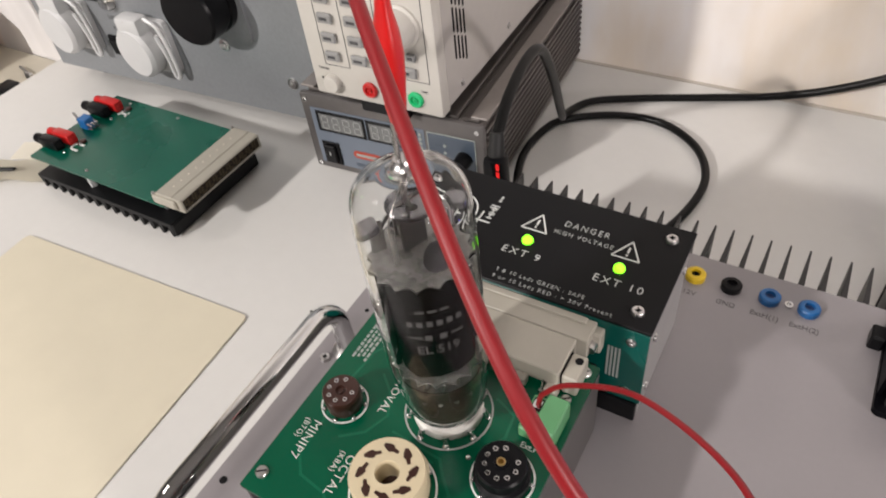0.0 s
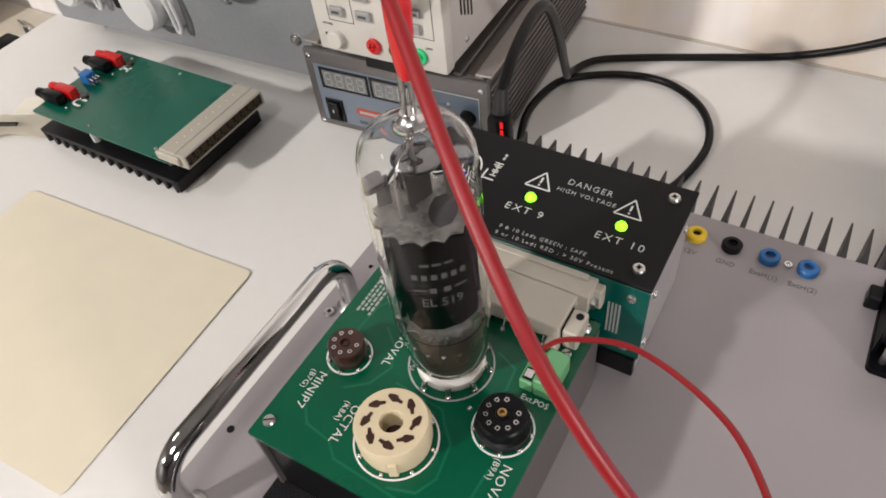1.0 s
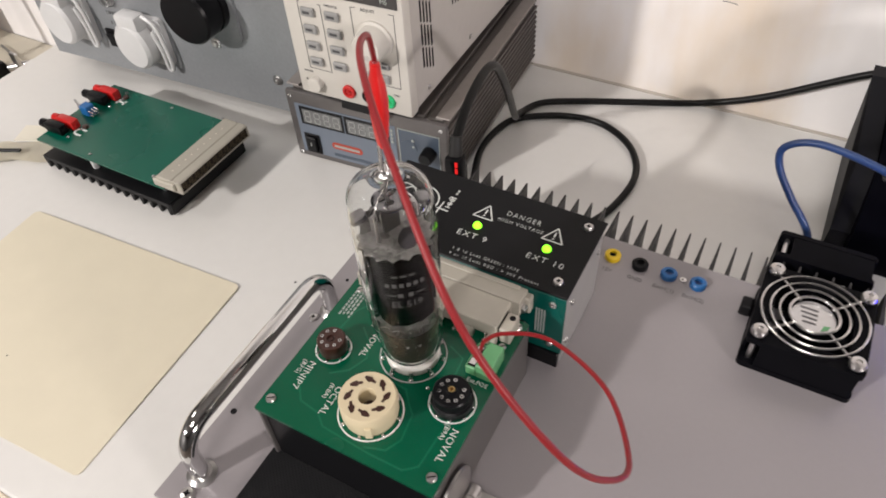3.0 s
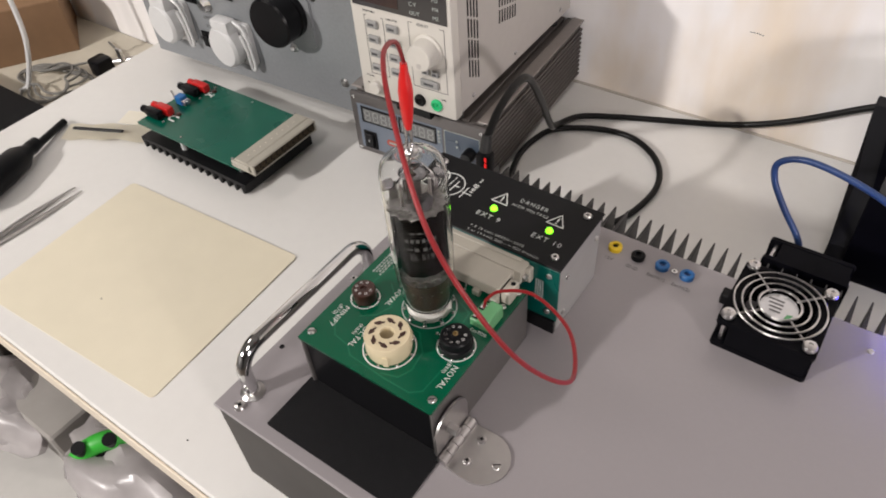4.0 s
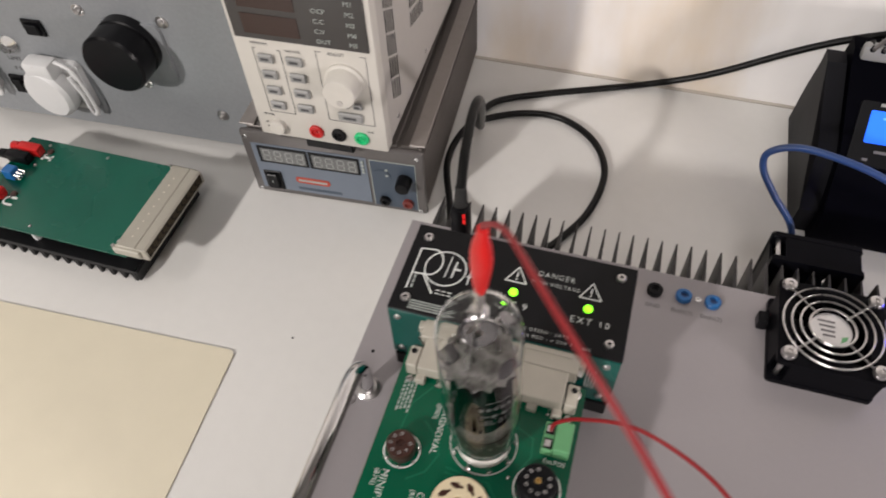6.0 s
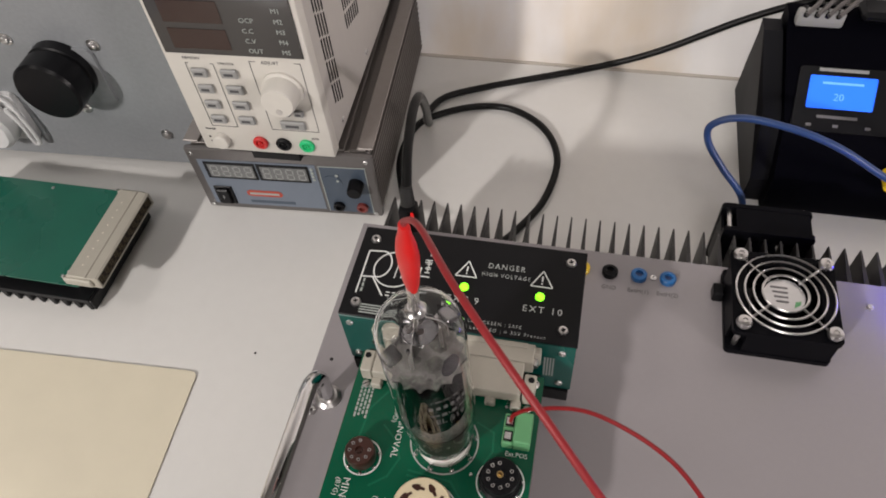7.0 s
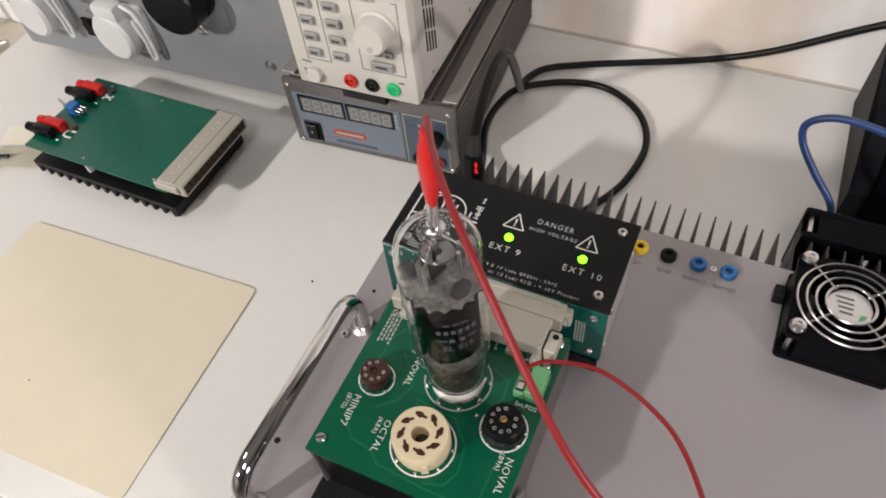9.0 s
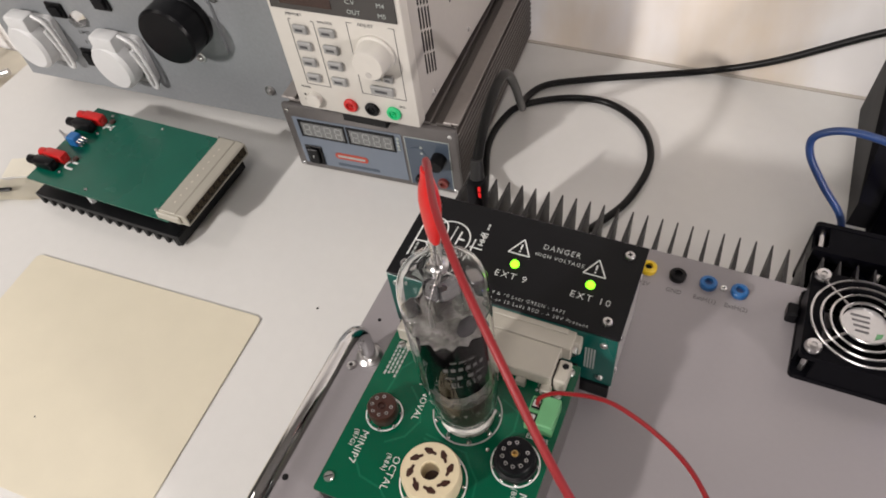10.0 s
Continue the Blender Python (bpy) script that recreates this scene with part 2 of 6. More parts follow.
def finish(name, bm, material, smooth):
    me = bpy.data.meshes.new(name)
    bmesh.ops.recalc_face_normals(bm, faces=bm.faces[:])
    bm.to_mesh(me)
    bm.free()
    me.materials.append(material)
    if smooth:
        me.polygons.foreach_set("use_smooth", [True] * len(me.polygons))
        me.set_sharp_from_angle(angle=radians(35))
    return new(name, me)


def part(name, bm, material, parent, label="", m=None, smooth=True):
    """One mesh object in world coordinates under a thing or a part."""
    if m is not None:
        bm.transform(m)
    ob = finish(name, bm, material, smooth)
    ob.parent = parent
    ob.matrix_parent_inverse = PLACE[parent].inverted()
    PLACE[ob] = Matrix.Identity(4)
    return tagged(ob, label)


def single(name, bm, material, label, category, group="", kind="", m=None, smooth=True):
    """A top-level thing of one mesh."""
    if m is not None:
        bm.transform(m)
    ob = finish(name, bm, material, smooth)
    PLACE[ob] = Matrix.Identity(4)
    return tagged(ob, label, category, group, kind)


def B():
    return bmesh.new()


def box(x0, x1, y0, y1, z0, z1, bevel=0.0, bm=None, seg=1):
    bm2 = bmesh.new()
    bmesh.ops.create_cube(bm2, size=1)
    for v in bm2.verts:
        v.co = ((x0 + x1) / 2 + v.co.x * (x1 - x0), (y0 + y1) / 2 + v.co.y * (y1 - y0), (z0 + z1) / 2 + v.co.z * (z1 - z0))
    if bevel:
        bmesh.ops.bevel(bm2, geom=bm2.edges[:], offset=bevel, segments=seg, affect="EDGES", profile=0.5)
    return merge(bm, bm2)


def merge(bm, other):
    if bm is None:
        return other
    me = bpy.data.meshes.new("tmp")
    other.to_mesh(me)
    other.free()
    bm.from_mesh(me)
    bpy.data.meshes.remove(me)
    return bm


def prism(points, z0, z1, bm=None, bevel=0.0):
    """An upright prism over a plan outline."""
    bm2 = bmesh.new()
    vs = [bm2.verts.new((x, y, z0)) for x, y in points]
    f = bm2.faces.new(vs)
    top = bmesh.ops.extrude_face_region(bm2, geom=[f])
    bmesh.ops.translate(bm2, verts=[v for v in top["geom"] if isinstance(v, bmesh.types.BMVert)], vec=(0, 0, z1 - z0))
    if bevel:
        bmesh.ops.bevel(bm2, geom=[e for e in bm2.edges], offset=bevel, segments=1, affect="EDGES")
    return merge(bm, bm2)


def rounded(x0, x1, y0, y1, r, n=5):
    """The plan outline of a rectangle with round corners."""
    out = []
    for cx, cy, a in ((x1 - r, y1 - r, 0), (x0 + r, y1 - r, 90), (x0 + r, y0 + r, 180), (x1 - r, y0 + r, 270)):
        out += [(cx + r * math.cos(radians(a + 90 * k / n)), cy + r * math.sin(radians(a + 90 * k / n))) for k in range(n + 1)]
    return out


def lathe(profile, at, n=32, bm=None, axis=None):
    """A turned body: (radius, height) pairs round an axis through at."""
    bm2 = bmesh.new()
    rings = []
    for r, h in profile:
        if r < 1e-6:
            rings.append([bm2.verts.new((0, 0, h))])
        else:
            rings.append([bm2.verts.new((r * math.cos(2 * math.pi * k / n), r * math.sin(2 * math.pi * k / n), h)) for k in range(n)])
    for a, b in zip(rings, rings[1:]):
        for k in range(n):
            q = [a[k % len(a)], a[(k + 1) % len(a)], b[(k + 1) % len(b)], b[k % len(b)]]
            q = list(dict.fromkeys(q))
            if len(q) > 2:
                bm2.faces.new(q)
    m = Matrix.Translation(at)
    if axis is not None:
        m = m @ Vector(axis).to_track_quat("Z", "Y").to_matrix().to_4x4()
    bm2.transform(m)
    return merge(bm, bm2)


def cyl(p0, p1, r, n=16, bm=None, r1=None):
    p0, p1 = Vector(p0), Vector(p1)
    h = (p1 - p0).length
    return lathe([(0, 0), (r, 0), (r if r1 is None else r1, h), (0, h)], p0, n, bm, p1 - p0)


def spline(points, n=8):
    """A smooth line through points (Catmull-Rom)."""
    p = [Vector(q) for q in points]
    p = [2 * p[0] - p[1]] + p + [2 * p[-1] - p[-2]]
    out = []
    for i in range(1, len(p) - 2):
        for k in range(n):
            t = k / n
            a, b, c, d = p[i - 1], p[i], p[i + 1], p[i + 2]
            out.append(0.5 * (2 * b + (c - a) * t + (2 * a - 5 * b + 4 * c - d) * t * t + (3 * b - a - 3 * c + d) * t ** 3))
    return out + [p[-2]]


def sweep(line, r, n=10, bm=None, closed=False):
    """A round rod along a line; r may be a list of radii."""
    bm2 = bmesh.new()
    line = [Vector(q) for q in line]
    up, rings = Vector((0.13, 0.21, 0.97)), []
    for i, q in enumerate(line):
        a, b = line[i - 1 if i or closed else 0], line[(i + 1) % len(line) if i + 1 < len(line) or closed else i]
        t = (b - a).normalized()
        up = (up - t * up.dot(t)).normalized()
        s = t.cross(up)
        rr = r[i] if isinstance(r, (list, tuple)) else r
        rings.append([bm2.verts.new(q + rr * (math.cos(2 * math.pi * k / n) * up + math.sin(2 * math.pi * k / n) * s)) for k in range(n)])
    pairs = list(zip(rings, rings[1:])) + ([(rings[-1], rings[0])] if closed else [])
    for a, b in pairs:
        for k in range(n):
            bm2.faces.new((a[k], a[(k + 1) % n], b[(k + 1) % n], b[k]))
    if not closed:
        bm2.faces.new(rings[0]), bm2.faces.new(rings[-1])
    return merge(bm, bm2)


def ring(at, r, wire, n=40, bm=None, m=None):
    line = [Vector((r * math.cos(2 * math.pi * k / n), r * math.sin(2 * math.pi * k / n), 0)) for k in range(n)]
    if m is not None:
        line = [m @ q for q in line]
    return sweep([Vector(at) + q for q in line], wire, 6, bm, True)


def lettering(text, size, m, depth=0.00012, align="LEFT", space=1.0, thin=0.0):
    """A bmesh of letters in Blender's own font, lying in the plane of the pose m."""
    cu = bpy.data.curves.new("letters", "FONT")
    cu.body, cu.size, cu.extrude, cu.align_x, cu.space_character, cu.resolution_u, cu.offset = text, size, depth, align, space, 2, -thin * size
    ob = bpy.data.objects.new("letters", cu)
    scene.collection.objects.link(ob)
    me = bpy.data.meshes.new_from_object(ob.evaluated_get(bpy.context.evaluated_depsgraph_get()))
    bm = bmesh.new()
    bm.from_mesh(me)
    bpy.data.objects.remove(ob), bpy.data.curves.remove(cu), bpy.data.meshes.remove(me)
    bm.transform(m)
    return bm


def letter_parts(name, bm, material, parent, label, m):
    """Each loose letter of a word as a part of its own."""
    bm.transform(m)
    bm.verts.index_update()
    left = set(bm.verts)
    while left:
        stack, island = [min(left, key=lambda v: v.index)], set()
        while stack:
            v = stack.pop()
            if v in island:
                continue
            island.add(v)
            stack += [e.other_vert(v) for e in v.link_edges]
        left -= island
        one, at = bmesh.new(), {}
        for v in sorted(island, key=lambda q: q.index):
            at[v] = one.verts.new(v.co)
        for f in bm.faces:
            if f.verts[0] in island:
                one.faces.new([at[v] for v in f.verts])
        part(name, one, material, parent, label, smooth=False)
    bm.free()


def pan_screw(at, r, parent, axis=(0, 0, 1), name="screw", material=None, slot=False):
    """A domed screw head with a cross or a slot cut as a dark groove."""
    bm = lathe([(r, 0), (r, r * 0.25), (r * 0.8, r * 0.55), (r * 0.35, r * 0.62), (r * 0.3, r * 0.35), (0, r * 0.3)] if not slot else
               [(r, 0), (r, r * 0.25), (r * 0.85, r * 0.45), (0, r * 0.5)], at, 14, None, axis)
    s = part(name, bm, material or NICKEL, parent)
    if not slot and r >= 0.0028:
        bm = box(-r * 0.45, r * 0.45, -r * 0.10, r * 0.10, r * 0.50, r * 0.645)
        box(-r * 0.10, r * 0.10, -r * 0.45, r * 0.45, r * 0.50, r * 0.65, 0, bm)
        part("cross_slot", bm, BLACK_MATT, s, "", Matrix.Translation(at) @ Vector(axis).to_track_quat("Z", "Y").to_matrix().to_4x4() @ pose(0, 0, 0, 0, 0, 20))
    if slot:
        bm = box(-r * 0.8, r * 0.8, -r * 0.12, r * 0.12, r * 0.42, r * 0.53)
        part("slot", bm, BLACK_MATT, s, "", Matrix.Translation(at) @ Vector(axis).to_track_quat("Z", "Y").to_matrix().to_4x4() @ pose(0, 0, 0, 0, 0, 35))
    return s

# ---- the room ----
single("floor", box(-2.2, 2.4, -3.4, 0.55, -0.78, -0.75), FLOOR, "brown worn floor under the desk", "floor", kind="structure")
single("ceiling", box(-2.2, 2.4, -3.4, 0.65, 1.75, 1.80), CEILING, "plain grey ceiling", "ceiling", kind="structure")
north = single("wall_north", box(-2.2, 2.4, 0.5465, 0.65, -0.75, 1.75), PLASTER, "rough white painted wall behind the desk", "wall", kind="structure")
single("wall_south", box(-2.2, 2.4, -3.5, -3.4, -0.75, 1.75), ROOM, "plain grey painted wall", "wall", kind="structure")
single("wall_west", box(-2.3, -2.2, -3.4, 0.55, -0.75, 1.75), ROOM, "plain grey painted wall", "wall", kind="structure")
single("wall_east", box(2.4, 2.5, -3.4, 0.55, -0.75, 1.75), ROOM, "plain grey painted wall", "wall", kind="structure")

part("scratch", sweep([(0.1030, 0.5463, 0.1120), (0.1100, 0.5462, 0.1121), (0.1170, 0.5463, 0.1110)], 0.0003, 6), DARK_PRINT, north, "short dark scratch")
desk = thing("desk", (0.2, 0.2, -0.75), "white laminate workbench standing against the wall", "desk")
part("desktop", box(-0.640, 1.30, -0.082, 0.5425, -0.026, 0.0, 0.002), DESK, desk)
# strip added in the gap to draw the darker line along the wall
part("wall_joint", box(-0.638, 1.298, 0.5427, 0.5462, -0.026, -0.0003), mat("wall_joint_brown", (0.50, 0.46, 0.41), 0.7), desk, "brown strip added to draw the line between desk and wall")
part("edge_band", box(-0.638, 1.298, -0.0845, -0.0822, -0.024, -0.003, 0.0008), mat("cream_edge_band", (0.66, 0.58, 0.47), 0.5), desk, "cream edge band")
for lx in (-0.60, 1.25):
    for ly in (-0.04, 0.50):
        part("leg", box(lx - 0.02, lx + 0.02, ly - 0.02, ly + 0.02, -0.75, -0.0262, 0.002), STEEL, desk)

# the lamps, out of view; the last two are added as fill
lamp = thing("unseen_ceiling_lamp", (-1.30, -0.20, 1.75), "unseen flat white ceiling lamp with a glowing diffuser", "lamp")
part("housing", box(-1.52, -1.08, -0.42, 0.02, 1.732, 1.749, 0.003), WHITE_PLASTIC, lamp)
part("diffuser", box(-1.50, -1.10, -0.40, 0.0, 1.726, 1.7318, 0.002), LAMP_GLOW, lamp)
lamp = thing("unseen_ceiling_lamp", (-1.33, -2.39, 1.75), "small white ceiling lamp with a glowing diffuser", "lamp")
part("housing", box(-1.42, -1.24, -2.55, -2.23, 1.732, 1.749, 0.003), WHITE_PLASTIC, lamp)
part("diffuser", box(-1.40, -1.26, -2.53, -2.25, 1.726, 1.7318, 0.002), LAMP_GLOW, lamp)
# housing made up for the overhead fill
lamp = thing("unseen_ceiling_lamp", (0.30, -0.95, 1.75), "unseen flat white ceiling lamp with a glowing diffuser", "lamp")
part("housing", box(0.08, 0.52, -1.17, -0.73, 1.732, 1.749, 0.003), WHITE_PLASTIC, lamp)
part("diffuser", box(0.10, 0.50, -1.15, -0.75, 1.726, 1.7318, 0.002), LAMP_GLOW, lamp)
# stand and head made up to carry the right-hand fill, never in view
lamp = thing("right_fill_lamp", (1.56, -0.645, -0.75), "unseen fill lamp on a black stand, added to light the right-hand faces", "lamp")
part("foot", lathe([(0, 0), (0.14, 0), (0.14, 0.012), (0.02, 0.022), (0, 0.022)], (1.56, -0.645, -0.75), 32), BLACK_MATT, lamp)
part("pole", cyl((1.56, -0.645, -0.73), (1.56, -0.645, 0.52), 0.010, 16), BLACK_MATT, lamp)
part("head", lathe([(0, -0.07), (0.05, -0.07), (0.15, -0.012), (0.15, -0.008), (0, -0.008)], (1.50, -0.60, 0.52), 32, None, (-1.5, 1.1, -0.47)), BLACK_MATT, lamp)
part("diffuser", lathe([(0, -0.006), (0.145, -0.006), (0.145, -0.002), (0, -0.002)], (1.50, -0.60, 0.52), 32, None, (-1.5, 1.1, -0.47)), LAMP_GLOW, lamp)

mat_bm = prism(rounded(-0.2375, 0.0, -0.1850, 0.0, 0.005), 0.0002, 0.0010, None)
for v in mat_bm.verts:
    v.co.z *= 1 + 0.5 * (v.co.y / 0.185 + 1)
cream = single("desk_mat", mat_bm, CREAM,
               "thin cream plastic mat lying flat on the white desk", "mat", m=pose(-0.1692, 0.1338, 0, 0, 0, 3.0))

# ---- left of the desk: lower side table with odds and ends ----
side = thing("side_table", (-1.1, 0.2, -0.75), "low cream side table beside the workbench", "table")
part("tabletop", box(-1.75, -0.6800, -0.30, 0.5440, -0.225, -0.200, 0.002), mat("dull_cream_board", (0.50, 0.46, 0.38), 0.6, vary=0.08, scale=30), side)
for lx in (-1.70, -0.73):
    for ly in (-0.25, 0.50):
        part("leg", box(lx - 0.02, lx + 0.02, ly - 0.02, ly + 0.02, -0.75, -0.2252, 0.002), STEEL, side)
carton = thing("cardboard_box", (-1.22, 0.40, -0.2), "worn brown cardboard box with open flaps", "box")
TB = Matrix.Translation((-1.125, 0.455, -0.1998)) @ pose(0, 0, 0, 0, 0, 58)
for n, (a, b, c, d) in enumerate(((-0.24, 0.0, 0.0, 0.005), (-0.24, 0.0, 0.165, 0.170), (-0.24, -0.235, 0.0051, 0.1649), (-0.005, 0.0, 0.0051, 0.1649))):
    part("carton_wall", box(a, b, c, d, 0.0, 0.105, 0.0008), CARD, carton, "", TB)
part("carton_base", box(-0.2349, -0.0051, 0.0051, 0.1649, 0.0, 0.004), CARD, carton, "", TB)
part("carton_flap", box(-0.238, -0.002, 0.0, 0.004, 0.0, 0.10, 0.0008), CARD, carton, "", TB @ Matrix.Translation((0, 0.166, 0.106)) @ pose(0, 0, 0, 72, 0, 0))
part("carton_flap", box(-0.238, -0.002, 0.0, 0.004, 0.0, 0.085, 0.0008), CARD, carton, "", TB @ Matrix.Translation((0, 0.0005, 0.106)) @ pose(0, 0, 0, -68, 0, 0))
coil = thing("cable_coil", (-1.05, 0.345, -0.2), "loose coil of thin grey cable on the side table", "cable")
line = []
for k in range(90):
    a = 2 * math.pi * k / 20
    r = 0.070 + 0.016 * math.sin(k * 0.9) - 0.0003 * k
    line.append((-1.050 + r * 1.15 * math.cos(a), 0.345 + r * 0.8 * math.sin(a), -0.1965 + 0.00018 * k))
line += [(-1.02, 0.43, -0.182), (-1.00, 0.47, -0.192), (-1.09, 0.50, -0.196)]
part("cord", sweep(spline(line, 3), 0.0023, 8), GREY_CABLE, coil)
white = thing("white_cable", (-1.13, 0.30, -0.2), "thin white cable hanging down onto the side table", "cable")
part("cord", sweep(spline([(-1.085, 0.30, -0.1968), (-1.07, 0.315, -0.180), (-1.050, 0.34, -0.09), (-1.058, 0.35, 0.04), (-1.085, 0.36, 0.22), (-1.12, 0.36, 0.42)], 8), 0.0045, 10), WHITE_PLASTIC, white)
single("black_case", box(-1.20, -0.925, 0.10, 0.272, -0.1998, -0.165, 0.004, seg=2), BLACK_MATT, "flat black case lying on the side table", "case")
knobs = thing("metal_clamp", (-0.985, 0.43, -0.2), "small dark metal clamp lying on the side table", "clamp")
part("jaw", box(-1.015, -0.980, 0.405, 0.440, -0.1998, -0.165, 0.006, seg=2), BLACK, knobs)
part("spindle", cyl((-0.980, 0.440, -0.178), (-0.935, 0.470, -0.172), 0.006, 12), NICKEL, knobs)
part("wing", box(-0.972, -0.955, 0.445, 0.451, -0.190, -0.150, 0.002), NICKEL, knobs)

# ---- small things on the left of the desk ----
driver = thing("screwdriver", (-0.55, 0.09, 0), "screwdriver with a thick black handle on the desk", "screwdriver")
d0, d1 = Vector((-0.578, 0.151, 0.0042)), Vector((-0.516, 0.010, 0.0150))
ax2 = d1 - d0
part("shaft", cyl(d0, d0 + ax2 * 0.36, 0.0042, 14, None, 0.0046), BLACK, driver, "black insulated shaft")
part("handle", lathe([(0, 0), (0.0075, 0.0), (0.0085, 0.012), (0.0078, 0.018), (0.0150, 0.034), (0.0165, 0.060), (0.0150, 0.105), (0.0110, 0.118), (0, 0.120)], d0 + ax2 * 0.34 + Vector((0, 0, 0.003)), 20, None, ax2), BLACK, driver, "thick black handle")
tweez = thing("tweezers", (-0.45, 0.04, 0), "slim steel tweezers lying on the desk", "tweezers")
for s in (-1, 1):
    line = [(-0.4500 + s * 0.0060, 0.0812, 0.0022), (-0.4500 + s * 0.0065, 0.050, 0.0026), (-0.4505 + s * 0.0060, 0.010, 0.0030), (-0.4510 + s * 0.0020, -0.040, 0.0030)]
    part("arm", sweep(spline(line, 6), [0.0008 + 0.0016 * min(k / 9, 1) for k in range(19)], 8), NICKEL, tweez)
slip = thing("paper_slips", (-0.50, 0.17, 0), "torn cream paper slips lying beside the board", "paper")
bm = bmesh.new()
rows = []
for k in range(9):
    t = k / 8
    c = Vector((-0.560 + 0.103 * t, 0.140 + 0.050 * t, 0.0012 + 0.006 * math.sin(math.pi * t) * t))
    n = Vector((-0.44, 0.90, 0))
    w = 0.0135 + 0.002 * math.sin(k * 2.1)
    rows.append((bm.verts.new(c - n * w), bm.verts.new(c + n * w + Vector((0, 0, 0.003)))))
for (a, b), (c, d) in zip(rows, rows[1:]):
    bm.faces.new((a, b, d, c))
bmesh.ops.solidify(bm, geom=bm.faces[:], thickness=0.0005)
part("slip", bm, PAPER, slip)
part("slip", box(-0.528, -0.470, 0.196, 0.222, 0.0002, 0.0008), PAPER, slip, "", Matrix.Translation((-0.5, 0.209, 0)) @ pose(0, 0, 0, 0, 0, 22) @ Matrix.Translation((0.5, -0.209, 0)))
single("black_strip", box(-0.0330, 0.0330, -0.0022, 0.0022, 0.0, 0.0022, 0.0005), BLACK, "short black strip on the paper slips", "strip", m=pose(-0.515, 0.158, 0.0092, 0, 0, 24))
single("black_nut", lathe([(0, 0), (0.0050, 0), (0.0050, 0.006), (0.0030, 0.0065), (0, 0.0065)], (-0.4820, 0.2060, 0.0012), 6), BLACK, "small black nut lying on a paper slip", "nut")
for n, (x, y, r) in enumerate(((-0.130, 0.158, 0.0011), (-0.095, -0.030, 0.0010), (-0.290, -0.005, 0.0008), (-0.105, -0.060, 0.0009), (-0.345, 0.30, 0.0012))):
    single("dirt_speck", lathe([(r, 0), (r * 0.6, 0.0003), (0, 0.0004)], (x, y, 0.0002 if n != 2 else 0.0012), 7), BLACK_MATT, "tiny dark speck of dirt", "speck", "specks on the desk")

# ---- under the front edge ----
shelf = single("low_shelf", box(-0.95, 0.30, -0.62, 0.10, -0.345, -0.320, 0.002), mat("dull_shelf_board", (0.42, 0.41, 0.39), 0.5, vary=0.05), "white shelf board below the desk's front edge", "shelf")


def bag(name, at, sx, sy, sz, seed, label):
    """A crumpled clear bag."""
    bm = bmesh.new()
    bmesh.ops.create_icosphere(bm, subdivisions=4, radius=1)
    for v in bm.verts:
        q = v.co.copy()
        k = 1 + 0.28 * noise.noise(q * 1.7 + Vector((seed, 0, 0))) + 0.16 * abs(noise.noise(q * 4.5 + Vector((0, seed, 0))))
        v.co = Vector((at[0] + q.x * sx * k, at[1] + q.y * sy * k, max(at[2] + q.z * sz * k, -0.3197)))
    return single(name, bm, BAG, label, "bag", "plastic bags")


bag("plastic_bag", (-0.30, -0.075, -0.262), 0.115, 0.050, 0.052, 3.1, "crumpled clear plastic bag lying on the shelf")
bag("plastic_bag", (-0.545, -0.095, -0.268), 0.090, 0.050, 0.048, 8.4, "crumpled clear plastic bag with a grey sheen")
grip = thing("green_tool", (-0.37, -0.075, -0.32), "green and black plastic tool handle on the shelf", "tool")
part("grip", sweep(spline([(-0.356, -0.098, -0.226), (-0.346, -0.084, -0.212), (-0.334, -0.068, -0.207), (-0.320, -0.050, -0.212)], 6), 0.0115, 12), mat("bright_green_plastic", (0.03, 0.35, 0.03), 0.4), grip, "bright green grip")
for x, y in ((-0.348, -0.088), (-0.328, -0.062)):
    part("dark_inset", cyl((x, y, -0.216), (x + 0.004, y - 0.004, -0.197), 0.0078, 14), BLACK, grip, "dark inset")
part("grip_foot", box(-0.355, -0.328, -0.088, -0.060, -0.3198, -0.216, 0.004), BLACK, grip)
single("grey_carton", box(-0.52, -0.415, -0.100, -0.035, -0.3198, -0.236, 0.003), mat("dull_grey_card", (0.25, 0.235, 0.22), 0.7), "dull grey carton standing on the shelf", "box")

# ---- the tube tester ----
ZC, ZP, ZB = 0.0932, 0.1413, 0.1560
X0, X1, Y0, Y1 = -0.0447, 0.4300, -0.0523, 0.2303
tester = thing("tube_tester", (0.19, 0.09, 0), "wide light grey steel tube tester case on the desk", "test instrument")
part("case_body", box(X0 + 0.001, X1 - 0.001, Y0 + 0.0015, Y1 - 0.001, 0.0, ZC - 0.0034, 0.001), STEEL, tester, "dark grey steel lower case")
part("lid", box(X0, X1, Y0, Y1, ZC - 0.003, ZC, 0.0006), LID, tester, "satin light grey lid plate")
pan_screw((-0.0275, -0.0440, ZC), 0.0042, tester, name="lid_screw", material=NICKEL)
pan_screw((-0.0362, 0.0821, ZC), 0.0030, tester, name="lid_screw", material=NICKEL)
pan_screw((-0.030, 0.2160, ZC), 0.0030, tester, name="lid_screw", material=NICKEL)
part("hole", cyl((-0.0384, 0.0062, ZC - 0.0005), (-0.0384, 0.0062, ZC + 0.0002), 0.0019, 14), BLACK_MATT, tester)
part("hole", cyl((-0.0345, 0.118, ZC - 0.0005), (-0.0345, 0.118, ZC + 0.0002), 0.0012, 12), BLACK_MATT, tester)
